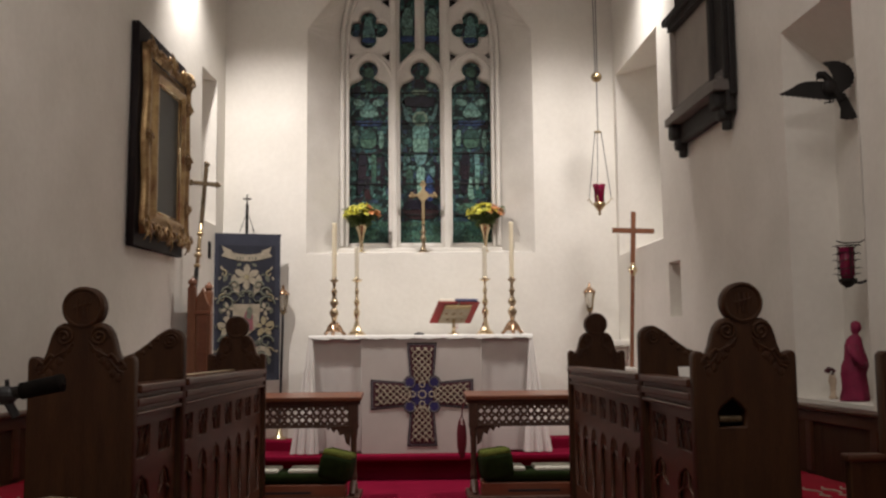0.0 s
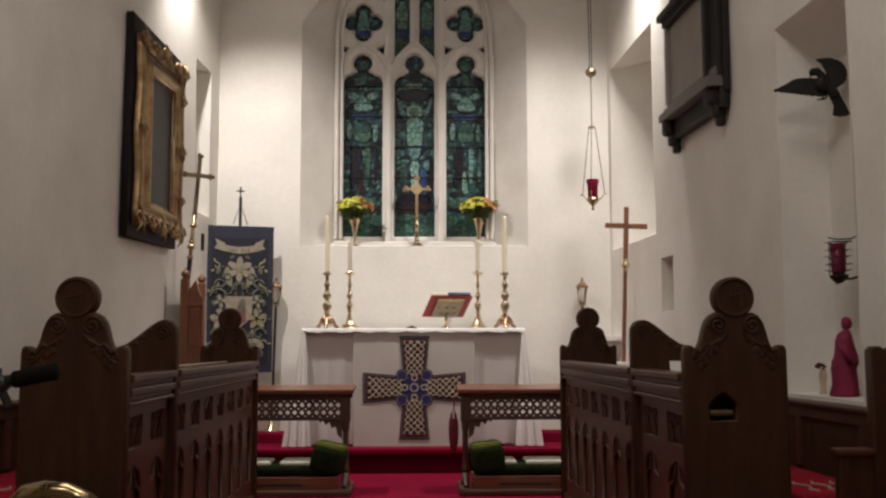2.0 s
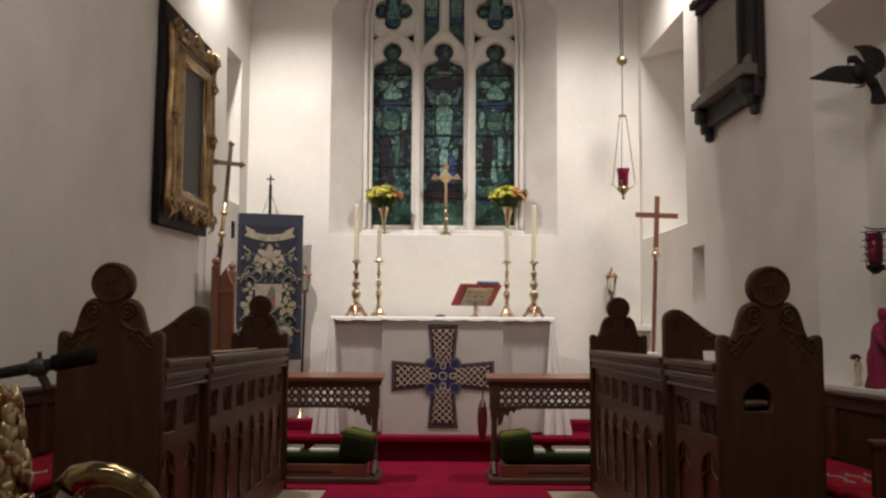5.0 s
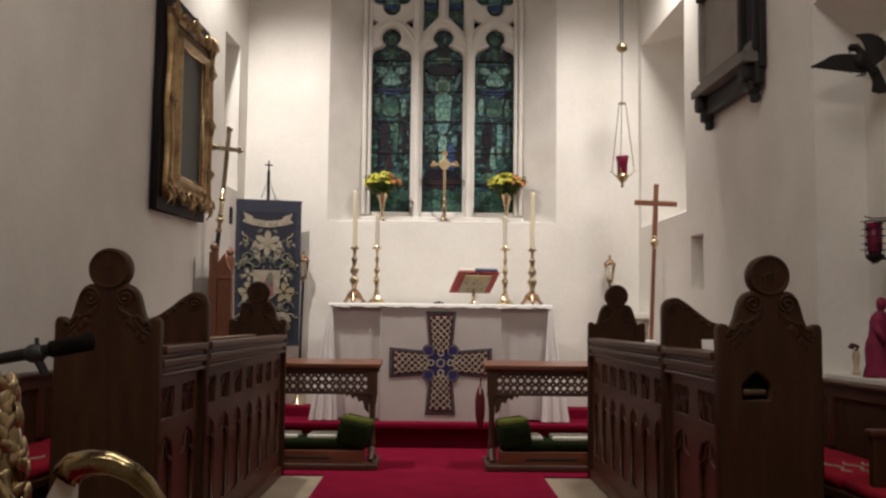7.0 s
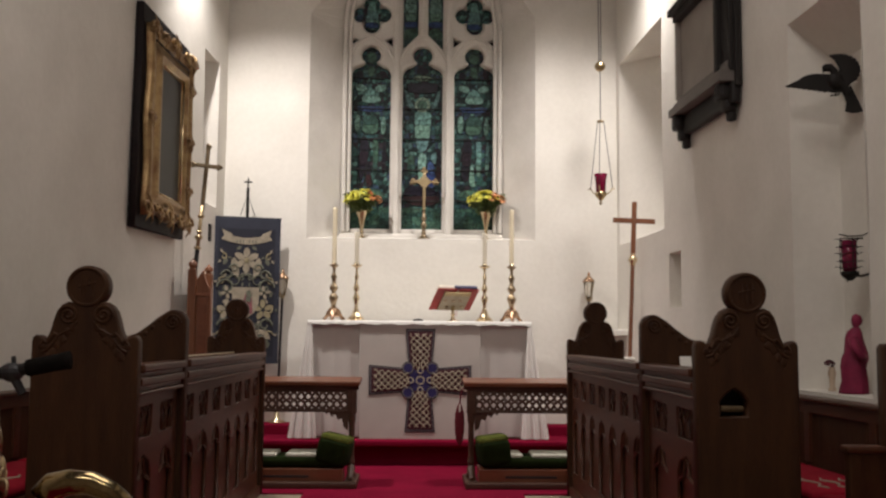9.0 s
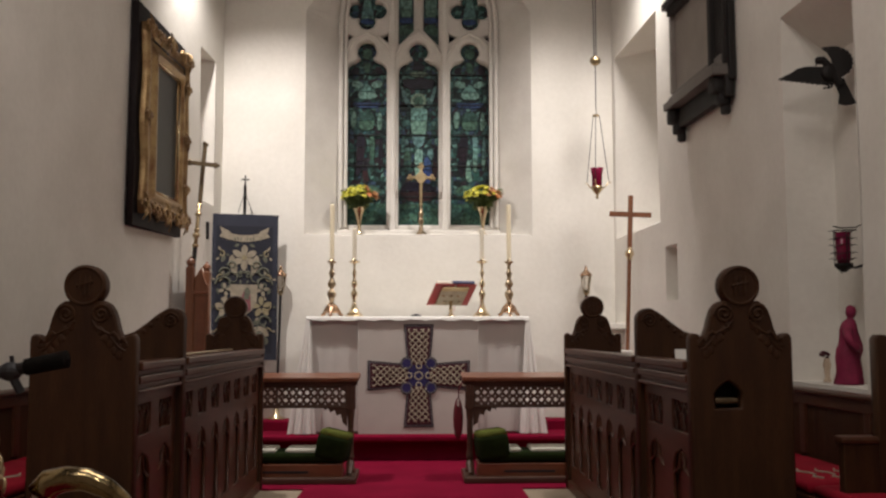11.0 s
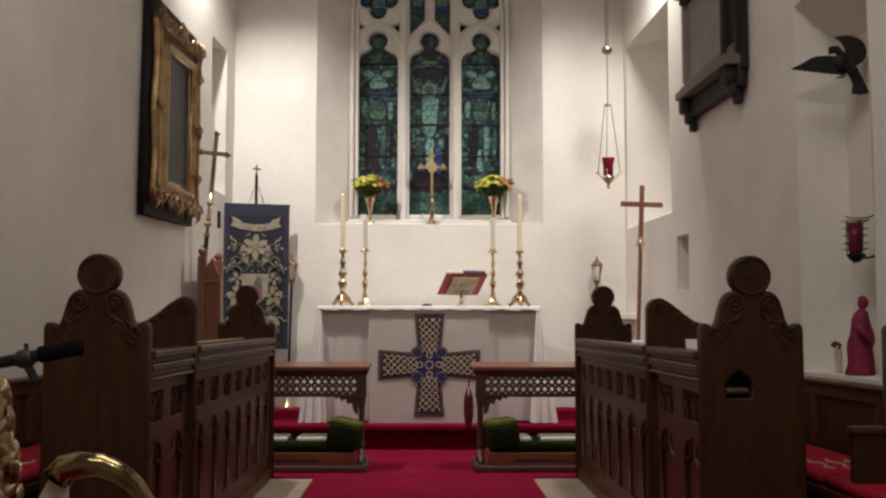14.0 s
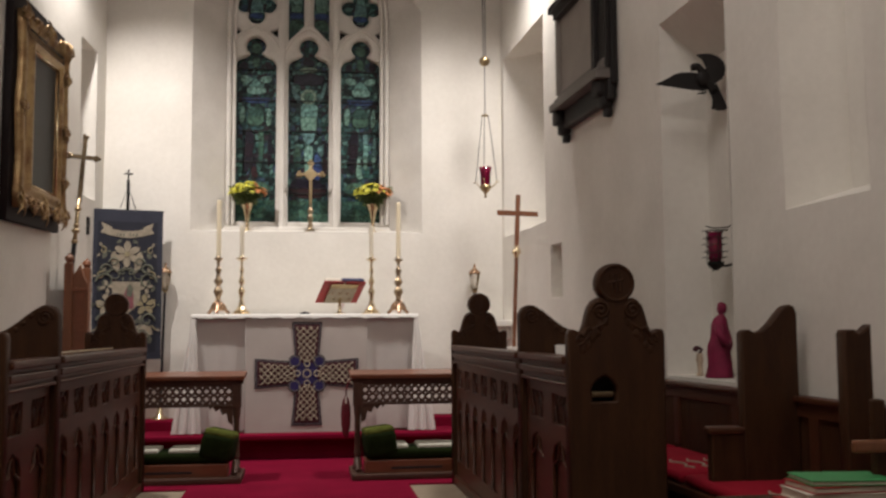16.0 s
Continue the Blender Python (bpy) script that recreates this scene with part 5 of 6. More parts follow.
part("banner_cloth", on_banner([rect(-0.285, 0.775, 0.285, 2.02)], 0, 0.012), BANNERB, ban, "slate blue border cloth")
part("banner_field", on_banner([rect(-0.235, 0.835, 0.24, 1.92)], 0.007), BANNER, ban, "navy damask field")
bm = tube(bmesh.new(), [BM @ Vector((-0.29, 2.015, -0.008)), BM @ Vector((0.29, 2.015, -0.008))], 0.01, 8)
tube(bm, [BM @ Vector((0, 0.2, -0.03)), BM @ Vector((0, 2.28, -0.03))], 0.013, 8)
tube(bm, [BM @ Vector((-0.06, 2.04, 0)), BM @ Vector((0, 2.22, -0.02)), BM @ Vector((0.06, 2.04, 0))], 0.004, 6)
part("banner_pole", bm, IRON, ban)
bm = join(on_banner([rect(-0.006, 2.27, 0.006, 2.37)], -0.03, 0.01), on_banner([rect(-0.035, 2.325, 0.035, 2.337)], -0.03, 0.01))
part("pole_cross", bm, IRON, ban)


def soften(pts):
    for _ in range(2):
        pts = [q for a, b in zip(pts, pts[1:] + pts[:1]) for q in ((a[0] * 0.75 + b[0] * 0.25, a[1] * 0.75 + b[1] * 0.25), (a[0] * 0.25 + b[0] * 0.75, a[1] * 0.25 + b[1] * 0.75))]
    return pts


def petals(cx, cy, r, n, d, material, rot=0.0):
    """A bloom of pointed petals worked on the banner."""
    for k in range(n):
        a = math.tau * k / n + rot
        me = on_banner([soften([(cx + r * 0.02 * math.cos(a), cy + r * 0.02 * math.sin(a)), (cx + 0.72 * r * math.cos(a - 0.5), cy + 0.72 * r * math.sin(a - 0.5)), (cx + 1.2 * r * math.cos(a), cy + 1.2 * r * math.sin(a)), (cx + 0.72 * r * math.cos(a + 0.5), cy + 0.72 * r * math.sin(a + 0.5))])], d + 0.001 * (k % 2))
        part("petal", me, material, ban)


part("scroll", on_banner([[(-0.135 + 0.027 * k, 1.805 - 0.02 * math.sin(math.pi * k / 10)) for k in range(11)] + [(0.135 - 0.027 * k, 1.862 - 0.02 * math.sin(math.pi * k / 10)) for k in range(11)]], 0.012), APPL, ban, "cream scroll")
for s in (-1, 1):
    part("scroll_end", on_banner([[(s * 0.125, 1.80), (s * 0.215, 1.83), (s * 0.19, 1.86), (s * 0.21, 1.915), (s * 0.125, 1.875)][::s]], 0.010), APPL, ban)
    part("lily_leaf", on_banner([soften([(s * 0.06, 1.48), (s * 0.11, 1.53), (s * 0.135, 1.63), (s * 0.10, 1.69), (s * 0.06, 1.60)][::s])], 0.011), APPL, ban)
    bm = bmesh.new()
    for q, (cx, cy, r) in enumerate(((0.165, 1.42, 0.075), (0.155, 1.52, 0.05), (0.17, 1.10, 0.06), (0.12, 0.95, 0.07), (0.1, 1.58, 0.04))):
        tube(bm, [BM @ Vector((s * (cx + r * (1 - k / 24) * math.cos(k * 0.36)), cy + r * (1 - k / 24) * math.sin(k * 0.36), 0.012)) for k in range(20)], 0.011, 6, 0.005)
    part("foliage", bm, APPLG, ban, "sage green embroidered scrolls")
    petals(s * 0.15, 1.23, 0.085, 5, 0.013, APPLY if s > 0 else APPL, 0.4)
    part("ribbon", on_banner([arc(s * 0.13, 0.98, 0.085, 0, 300, 16) + arc(s * 0.13, 0.98, 0.045, 300, 0, 16)], 0.013), APPL, ban, "cream ribbon curl")
    petals(s * 0.155, 1.375, 0.055, 4, 0.015, APPL, 0.2)
for k in range(7):
    if k != 3:
        part("lettering_bar", on_banner([rect(-0.087 + 0.026 * k, 1.80, -0.075 + 0.026 * k, 1.822)], 0.0145, 0.002), APPLG, ban, "short strokes of unreadable lettering")
for s in (-1, 1):
    for cx, cy, a, ln in ((0.045, 1.545, 0.5, 0.10), (0.19, 1.60, 1.9, 0.085), (0.20, 1.33, 1.2, 0.07), (0.06, 1.08, 0.4, 0.10), (0.19, 0.90, 1.4, 0.07), (0.05, 0.90, 0.9, 0.08), (0.20, 1.12, 1.8, 0.07), (0.09, 1.74, 2.6, 0.06)):
        e, n = (math.cos(a) * ln, math.sin(a) * ln), (-math.sin(a) * ln * 0.28, math.cos(a) * ln * 0.28)
        leaf = [(cx, cy), (cx + e[0] * 0.5 - n[0], cy + e[1] * 0.5 - n[1]), (cx + e[0], cy + e[1]), (cx + e[0] * 0.5 + n[0], cy + e[1] * 0.5 + n[1])]
        part("embroidered_leaf", on_banner([soften([(s * x, y) for x, y in leaf][::s])], 0.0105), APPLG, ban)
for s in (-1, 1):
    # curling stems and small leaves between the blooms
    for cx, cy, r, a0, turn in ((0.10, 1.47, 0.06, 0.5, 1), (0.20, 1.47, 0.035, 2.0, -1), (0.20, 1.24, 0.04, 4.0, 1), (0.07, 1.06, 0.055, 1.0, -1), (0.20, 1.02, 0.035, 0.0, 1), (0.11, 0.93, 0.05, 3.0, 1), (0.03, 1.50, 0.035, 2.6, -1), (0.19, 1.68, 0.03, 1.2, 1)):
        pts = [BM @ Vector((s * (cx + r * (1 - k / 20) * math.cos(a0 + turn * k * 0.4)), cy + r * (1 - k / 20) * math.sin(a0 + turn * k * 0.4), 0.0115)) for k in range(16)]
        part("embroidered_stem", tube(bmesh.new(), pts, 0.0075, 6, 0.003), APPLG if cx < 0.15 else APPLY, ban, "", True)
        for k in range(3):
            a = a0 + 2.1 * k
            bx, by = cx + 1.05 * r * math.cos(a), cy + 1.05 * r * math.sin(a)
            leaf = [(bx, by), (bx + 0.022 * math.cos(a - 0.5), by + 0.022 * math.sin(a - 0.5)), (bx + 0.042 * math.cos(a), by + 0.042 * math.sin(a)), (bx + 0.022 * math.cos(a + 0.5), by + 0.022 * math.sin(a + 0.5))]
            part("embroidered_leaf", on_banner([[(s * p, q) for p, q in leaf][::s]], 0.0125 + 0.0008 * k, 0.003), APPLG if k % 2 else APPL, ban)
petals(0.0, 1.65, 0.105, 6, 0.014, APPL, 0.5)
part("lily_heart", on_banner([circle(0, 1.65, 0.022, 12)], 0.018), APPLY, ban)
part("shield", on_banner([[(-0.115, 1.42), (-0.11, 1.28), (-0.07, 1.20), (0.0, 1.15), (0.07, 1.20), (0.11, 1.28), (0.115, 1.42)]], 0.014), APPL, ban, "cream shield")
part("shield_device", on_banner([[(-0.03, 1.19), (0.06, 1.2), (0.055, 1.33), (0.03, 1.39), (0.0, 1.37), (-0.02, 1.3)]], 0.018), APPLR, ban, "rose coloured device")
part("shield_device", on_banner([[(0.0, 1.30), (0.04, 1.29), (0.055, 1.36), (0.03, 1.40), (0.005, 1.38)]], 0.021), APPLG, ban)


def pole_lantern(x, y, z0, z1, foot, label):
    th = thing("pole_lantern", label, "lantern", "pole lanterns", at=(x, y, foot))
    part("pole", tube(bmesh.new(), [(x - 0.02, y - 0.02, foot + 0.05), (x, y, z0)], 0.011, 8), BLACK, th)
    part("foot", lathe(bmesh.new(), [(0.075, 0), (0.075, 0.01), (0.03, 0.03), (0.016, 0.1)], (x - 0.02, y - 0.02, foot), 16), BRASS, th, "", True)
    h = z1 - z0
    cage = bmesh.new()
    lathe(cage, [(0.004, -0.03), (0.016, -0.005), (0.02, 0.0), (0.03, 0.008), (0.012, 0.012)], (x, y, z0), 12)
    for k in range(6):
        a = math.tau * k / 6
        tube(cage, [(x + 0.022 * math.cos(a), y + 0.022 * math.sin(a), z0), (x + 0.045 * math.cos(a), y + 0.045 * math.sin(a), z0 + 0.64 * h)], 0.0035, 6)
    part("cage", cage, OLDBRASS, th)
    part("lantern_top", lathe(bmesh.new(), [(0.052, 0.62 * h), (0.056, 0.66 * h), (0.045, 0.72 * h), (0.02, 0.82 * h), (0.01, 0.86 * h), (0.013, 0.9 * h), (0.004, h)], (x, y, z0), 12), COPPER, th, "", True)
    gl = part("lantern_glass", lathe(bmesh.new(), [(0.019, 0.01), (0.041, 0.62 * h)], (x, y, z0), 12), CLEAR, th, "", True)
    gl.visible_shadow = False


pole_lantern(-1.178, 6.61, 1.36, 1.605, BACK, "brass lantern with glass panes on a black pole")
pole_lantern(1.485, 6.61, 1.36, 1.605, BACK, "brass lantern with glass panes on a black pole")

# processional cross leaning at the wall
pc = thing("processional_cross", "dull brass processional cross on a dark leaning pole", "cross", at=(-1.78, 5.5, FLOOR))
A, B = Vector((-1.79, 5.46, 0.02)), Vector((-1.622, 5.5, 2.30))
d = (B - A).normalized()
part("pole", tube(bmesh.new(), [A, A + d * 1.66], 0.017, 10), BLACK, pc)
bm = tube(bmesh.new(), [A + d * 1.62, A + d * 1.98], 0.014, 12)
for h, r in ((1.66, 0.026), (1.74, 0.03), (1.78, 0.022), (1.90, 0.026)):
    ball(bm, A + d * h, r, (1, 1, 0.7), 12)
part("socket", bm, OLDBRASS, pc, "", True)
CM = Matrix.Translation(B) @ Matrix.Rotation(radians(14), 4, "Z") @ Matrix.Rotation(radians(4), 4, "Y")
bm = box(bmesh.new(), (-0.016, -0.008, -0.34), (0.016, 0.008, 0.14), 0.004, CM)
box(bm, (-0.085, -0.007, -0.016), (0.085, 0.007, 0.016), 0.004, CM)
for u, w in ((-0.095, 0), (0.095, 0), (0, 0.15)):
    for a in (0, 1, 2):
        ball(bm, CM @ Vector((u + 0.012 * math.cos(a * 2.1), 0, w + 0.012 * math.sin(a * 2.1))), 0.015, (1, 0.7, 1), 8)
part("cross_head", bm, BRONZE, pc)
part("cross_figure", tube(bmesh.new(), [CM @ Vector((0, -0.016, -0.02)), CM @ Vector((0.004, -0.02, -0.09)), CM @ Vector((0, -0.014, -0.16))], 0.012, 8, 0.008), BRONZE, pc)

# carved chair beside the banner
ch = thing("carved_chair", "tall carved reddish wooden chair against the side wall", "chair", at=(-1.58, 5.3, FLOOR))
bm = bmesh.new()
for x, y in ((-1.655, 5.30), (-1.655, 5.85)):
    box(bm, (x - 0.03, y - 0.03, 0.0), (x + 0.03, y + 0.03, 1.50), 0.008)
    lathe(bm, [(0.03, 0), (0.02, 0.012), (0.034, 0.03), (0.03, 0.05), (0.012, 0.065), (0.004, 0.08)], (x, y, 1.5), 12)
part("back_post", bm, MIDWOOD, ch)
part("back_panel", box(bmesh.new(), (-1.685, 5.33, 0.5), (-1.66, 5.82, 1.42), 0.005), MIDWOOD, ch)
part("side_panel", plate([[(-1.63, 0.0), (-1.515, 0.0), (-1.515, 1.36), (-1.54, 1.385), (-1.56, 1.44), (-1.575, 1.50), (-1.60, 1.46), (-1.625, 1.42)]], 0.03, facing(5.30), 0.006), MIDWOOD, ch)
bm = box(bmesh.new(), (-1.605, 5.276, 0.62), (-1.54, 5.284, 1.30), 0.004)
box(bm, (-1.63, 5.27, 1.30), (-1.515, 5.286, 1.325), 0.004)
part("carved_strip", bm, MAHOG, ch)
bm = box(bmesh.new(), (-1.66, 5.31, 0.42), (-1.22, 5.84, 0.47), 0.01)
part("seat", bm, MIDWOOD, ch)
bm = bmesh.new()
for y in (5.34, 5.81):
    box(bm, (-1.27, y - 0.025, 0.0), (-1.22, y + 0.025, 0.42), 0.006)
part("leg", bm, MIDWOOD, ch)

# wooden standing cross
wc = thing("wooden_cross", "plain reddish wooden cross on a pole with brass knop", "cross", at=(1.66, 5.9, FLOOR))
WM = Matrix.Translation((1.725, 5.9, 1.97)) @ Matrix.Rotation(radians(2.2), 4, "Y") @ Matrix.Rotation(radians(-3), 4, "Z")
part("upright", box(bmesh.new(), (-0.019, -0.011, -0.29), (0.019, 0.011, 0.155), 0.003, WM), MIDWOOD, wc)
part("crossbar", box(bmesh.new(), (-0.168, -0.013, -0.02), (0.168, 0.009, 0.02), 0.003, WM), MIDWOOD, wc)
part("knop", ball(bmesh.new(), WM @ Vector((0, 0, -0.315)), 0.036, (1, 1, 1), 18), BRASS, wc, "", True)
part("collar", lathe(bmesh.new(), [(0.018, -0.05), (0.024, -0.04), (0.018, -0.03), (0.018, 0.03), (0.024, 0.04), (0.016, 0.05)], m=WM @ Matrix.Translation((0, 0, -0.315)), seg=14), BRASS, wc)
part("pole", tube(bmesh.new(), [WM @ Vector((0, 0, -0.34)), WM @ Vector((0, 0, -1.93))], 0.0165, 10), MIDWOOD, wc)
part("base_block", box(bmesh.new(), (1.555, 5.80, FLOOR + 0.008), (1.705, 5.944, 0.88), 0.012), STONE, wc, "pale stone base")
bm = box(bmesh.new(), (1.60, 6.36, 1.045), (1.80, 6.66, 1.10), 0.01)
box(bm, (1.66, 6.42, 0.93), (1.80, 6.6, 1.05), 0.02)
obj("credence_ledge", bm, PLASTER, "small whitewashed ledge in the wall corner", "ledge", kind="structure")
bm = box(bmesh.new(), (left_x(6.25) - 0.01, 6.20, 1.80), (left_x(6.25) + 0.015, 6.27, 1.94), 0.004)
obj("wall_plate", bm, IRON, "small dark metal plate on the wall", "plate")

# hanging sanctuary lamp
hl = thing("hanging_lamp", "ruby glass sanctuary lamp hanging on thin chains", "lamp", at=(1.497, 6.1, 2.3))
x, y = 1.497, 6.1
bm = bmesh.new()
for dx in (-0.014, 0.014):
    tube(bm, [(x + dx * 0.6, y, 3.3), (x - 0.012 + dx, y, 5.3)], 0.004, 6)
tube(bm, [(x, y, 2.83), (x, y, 3.3)], 0.0035, 6)
for a in (0.2, 2.3, 4.4):
    tube(bm, [(x + 0.03 * math.cos(a), y + 0.03 * math.sin(a), 2.825), (x + 0.105 * math.cos(a), y + 0.105 * math.sin(a), 2.272)], 0.0028, 6)
part("chain", bm, IRON, hl)
part("counterweight", ball(bmesh.new(), (x, y, 3.295), 0.045, (1, 1, 0.95), 18), OLDBRASS, hl, "pierced brass ball", True)
part("chain_ring", lathe(bmesh.new(), [(0.028, -0.006), (0.03, 0), (0.028, 0.006)], (x, y, 2.826), 16), OLDBRASS, hl, "", True)
bm = bmesh.new()
for a in (0.2, 2.3, 4.4):
    tube(bm, [(x + 0.03 * math.cos(a), y + 0.03 * math.sin(a), 2.20), (x + 0.08 * math.cos(a), y + 0.08 * math.sin(a), 2.235), (x + 0.105 * math.cos(a), y + 0.105 * math.sin(a), 2.272), (x + 0.125 * math.cos(a), y + 0.125 * math.sin(a), 2.262)], 0.005, 6)
lathe(bm, [(0.006, -0.065), (0.014, -0.05), (0.006, -0.035), (0.02, -0.02), (0.045, 0.01), (0.048, 0.04), (0.044, 0.04), (0.02, -0.01)], (x, y, 2.19), 18)
part("holder", bm, OLDBRASS, hl, "", True)
part("ruby_glass", lathe(bmesh.new(), [(0.03, 0.0), (0.04, 0.03), (0.044, 0.13), (0.056, 0.182), (0.052, 0.182), (0.04, 0.13), (0.036, 0.03), (0.02, 0.006)], (x, y, 2.2), 20), REDGLASS, hl, "", True)
part("night_light", lathe(bmesh.new(), [(0.012, 0), (0.012, 0.03), (0.003, 0.045)], (x, y, 2.21), 10), FLAME, hl)

# ---- things in the deep recess ----
bird = thing("bird_sculpture", "dark metal dove in flight fixed in the recess", "sculpture", at=(1.98, 2.82, 2.36))
BX = Matrix.Translation((2.021, 2.78, 2.29)) @ Matrix.Rotation(radians(-14), 4, "Z") @ Matrix(((1, 0, 0, 0), (0, 0, -1, 0), (0, 1, 0, 0), (0, 0, 0, 1)))
far_wing = [(0.02, 0.035), (-0.04, 0.034), (-0.082, 0.038), (-0.118, 0.038), (-0.15, 0.030), (-0.178, 0.012), (-0.21, -0.003), (-0.242, -0.017)]
for k in range(8):
    far_wing += [(-0.226 + 0.024 * k, -0.026 - 0.0045 * k), (-0.214 + 0.024 * k, -0.022 - 0.0045 * k)]
far_wing += [(-0.01, -0.062), (0.03, -0.045)]
near_wing = [(0.005, 0.03), (0.008, 0.048), (0.004, 0.064), (-0.012, 0.098), (-0.038, 0.121), (-0.030, 0.125), (0.0, 0.127), (0.025, 0.127)]
for k in range(8):
    a = radians(78 - 17 * k)
    near_wing += [(0.028 + 0.080 * math.cos(a), 0.045 + 0.080 * math.sin(a)), (0.028 + 0.074 * math.cos(a - 0.12), 0.045 + 0.074 * math.sin(a - 0.12))]
near_wing += [(0.04, -0.04), (0.01, -0.03)]
tail = [(0.012, -0.045), (0.062, -0.028), (0.088, -0.09), (0.116, -0.158), (0.10, -0.160), (0.095, -0.166), (0.078, -0.163), (0.07, -0.167), (0.052, -0.162), (0.033, -0.156), (0.039, -0.11), (0.026, -0.072)]
bm = join(plate([far_wing], 0.012, BX, 0.003), plate([near_wing], 0.012, BX @ Matrix.Translation((0, 0, 0.02)), 0.003), plate([tail], 0.012, BX @ Matrix.Translation((0, 0, 0.005)), 0.003))
tube(bm, [BX @ Vector(p) for p in ((-0.052, 0.062, 0.012), (-0.035, 0.066, 0.014), (-0.012, 0.04, 0.014), (0.0, 0.005, 0.012), (0.025, -0.03, 0.01), (0.045, -0.065, 0.006))], 0.017, 12, 0.022)
ball(bm, BX @ Vector((0.0, 0.0, 0.01)), 0.042, (1.1, 0.6, 1.1), 14)
ball(bm, BX @ Vector((-0.047, 0.062, 0.014)), 0.022, (1.1, 0.8, 0.9), 12)
tube(bm, [BX @ Vector((-0.060, 0.055, 0.014)), BX @ Vector((-0.066, 0.032, 0.014))], 0.008, 8, 0.001)
for k in (0, 1):
    tube(bm, [BX @ Vector((0.0 + 0.012 * k, -0.05, 0.012)), BX @ Vector((-0.012 + 0.015 * k, -0.075, 0.02)), BX @ Vector((-0.036 + 0.02 * k, -0.08, 0.02))], 0.004, 6)
tube(bm, [BX @ Vector((0.03, 0, 0)), BX @ Vector((0.05, 0.0, -0.25))], 0.004, 6)
part("bird_body", bm, IRON, bird)

rl = thing("bracket_lamp", "ruby glass lamp in a thorny dark iron bracket", "lamp", at=(2.02, 2.70, 1.42))
x, y = 2.02, 2.70
part("ruby_glass", lathe(bmesh.new(), [(0.026, 0.0), (0.034, 0.02), (0.036, 0.15), (0.033, 0.15), (0.03, 0.02)], (x, y, 1.345), 18), PINKGLASS, rl, "", True)
part("night_light", lathe(bmesh.new(), [(0.008, 0), (0.008, 0.018), (0.003, 0.028)], (x, y, 1.405), 10), FLAME, rl)
bm = lathe(bmesh.new(), [(0.01, -0.03), (0.03, -0.015), (0.042, 0.0), (0.042, 0.012), (0.036, 0.012), (0.03, 0)], (x, y, 1.335), 16)
for h in (0.02, 0.05, 0.085, 0.118, 0.152):
    tube(bm, [(x + 0.039 * math.cos(t), y + 0.039 * math.sin(t), 1.345 + h + 0.006 * math.sin(t + 30 * h)) for t in [i * math.tau / 18 for i in range(19)]], 0.0018, 5)
    for k in range(5):
        a = k * math.tau / 5 + h * 20
        tube(bm, [(x + 0.038 * math.cos(a), y + 0.038 * math.sin(a), 1.345 + h), (x + 0.055 * math.cos(a), y + 0.055 * math.sin(a), 1.35 + h), (x + 0.066 * math.cos(a), y + 0.066 * math.sin(a), 1.346 + h)], 0.0028, 5, 0.0012)
for a in (0.5, 2.6, 4.7):
    tube(bm, [(x + 0.04 * math.cos(a), y + 0.04 * math.sin(a), 1.34), (x + 0.04 * math.cos(a), y + 0.04 * math.sin(a), 1.50)], 0.0022, 6)
tube(bm, [(x - 0.055, y - 0.02, 1.522), (x - 0.02, y - 0.03, 1.512), (x + 0.02, y - 0.10, 1.508), (x + 0.025, y - 0.2, 1.525), (x, 2.32, 1.53)], 0.0032, 6)
tube(bm, [(x - 0.04, y + 0.01, 1.505), (x + 0.05, y - 0.04, 1.503)], 0.003, 6)
tube(bm, [(x, y, 1.33), (x + 0.02, y - 0.08, 1.322), (x, 2.32, 1.335)], 0.006, 6)
tube(bm, [(x, y, 1.325), (x - 0.018, y - 0.01, 1.30)], 0.006, 6, 0.003)
part("thorn_bracket", bm, IRON, rl)

bm = bmesh.new()
lathe(bm, [(0.060, 0), (0.062, 0.012), (0.056, 0.06), (0.057, 0.13), (0.060, 0.17), (0.052, 0.20), (0.044, 0.24), (0.040, 0.27), (0.033, 0.30), (0.022, 0.315), (0.012, 0.325), (0.020, 0.335), (0.025, 0.355), (0.020, 0.378), (0.006, 0.388)], (2.005, 2.66, 0.778), 24)
for v in bm.verts:
    h = v.co.z - 0.778
    a = math.atan2(v.co.y - 2.66, v.co.x - 2.005)
    k = 1 + (0.10 * math.sin(a * 8 + h * 14) + 0.05 * math.sin(a * 13 - h * 25)) * max(0, 1 - h / 0.32)
    v.co.z = 0.778 + h * 0.95
    v.co.x, v.co.y = 2.005 + (v.co.x - 2.005) * k + 0.05 * h + 0.006 * math.sin(h * 40), 2.66 + (v.co.y - 2.66) * k
tube(bm, [(1.99, 2.62, 1.03), (1.98, 2.585, 0.99), (2.005, 2.57, 0.95), (2.03, 2.60, 0.945)], 0.022, 10, 0.016)
obj("draped_figurine", bm, MAGENTA, "small figurine draped in magenta cloth on the recess ledge", "figurine", smooth=True)
orn = thing("bud_vase", "small cream vase with a dark red bloom on the recess ledge", "vase", at=(2.0, 2.88, 0.777))
part("vase_body", lathe(bmesh.new(), [(0.018, 0), (0.02, 0.006), (0.012, 0.02), (0.014, 0.06), (0.02, 0.085), (0.014, 0.105), (0.016, 0.115)], (2.0, 2.88, 0.778), 14), FIGURE, orn, "", True)
r, bm = random.Random(2), bmesh.new()
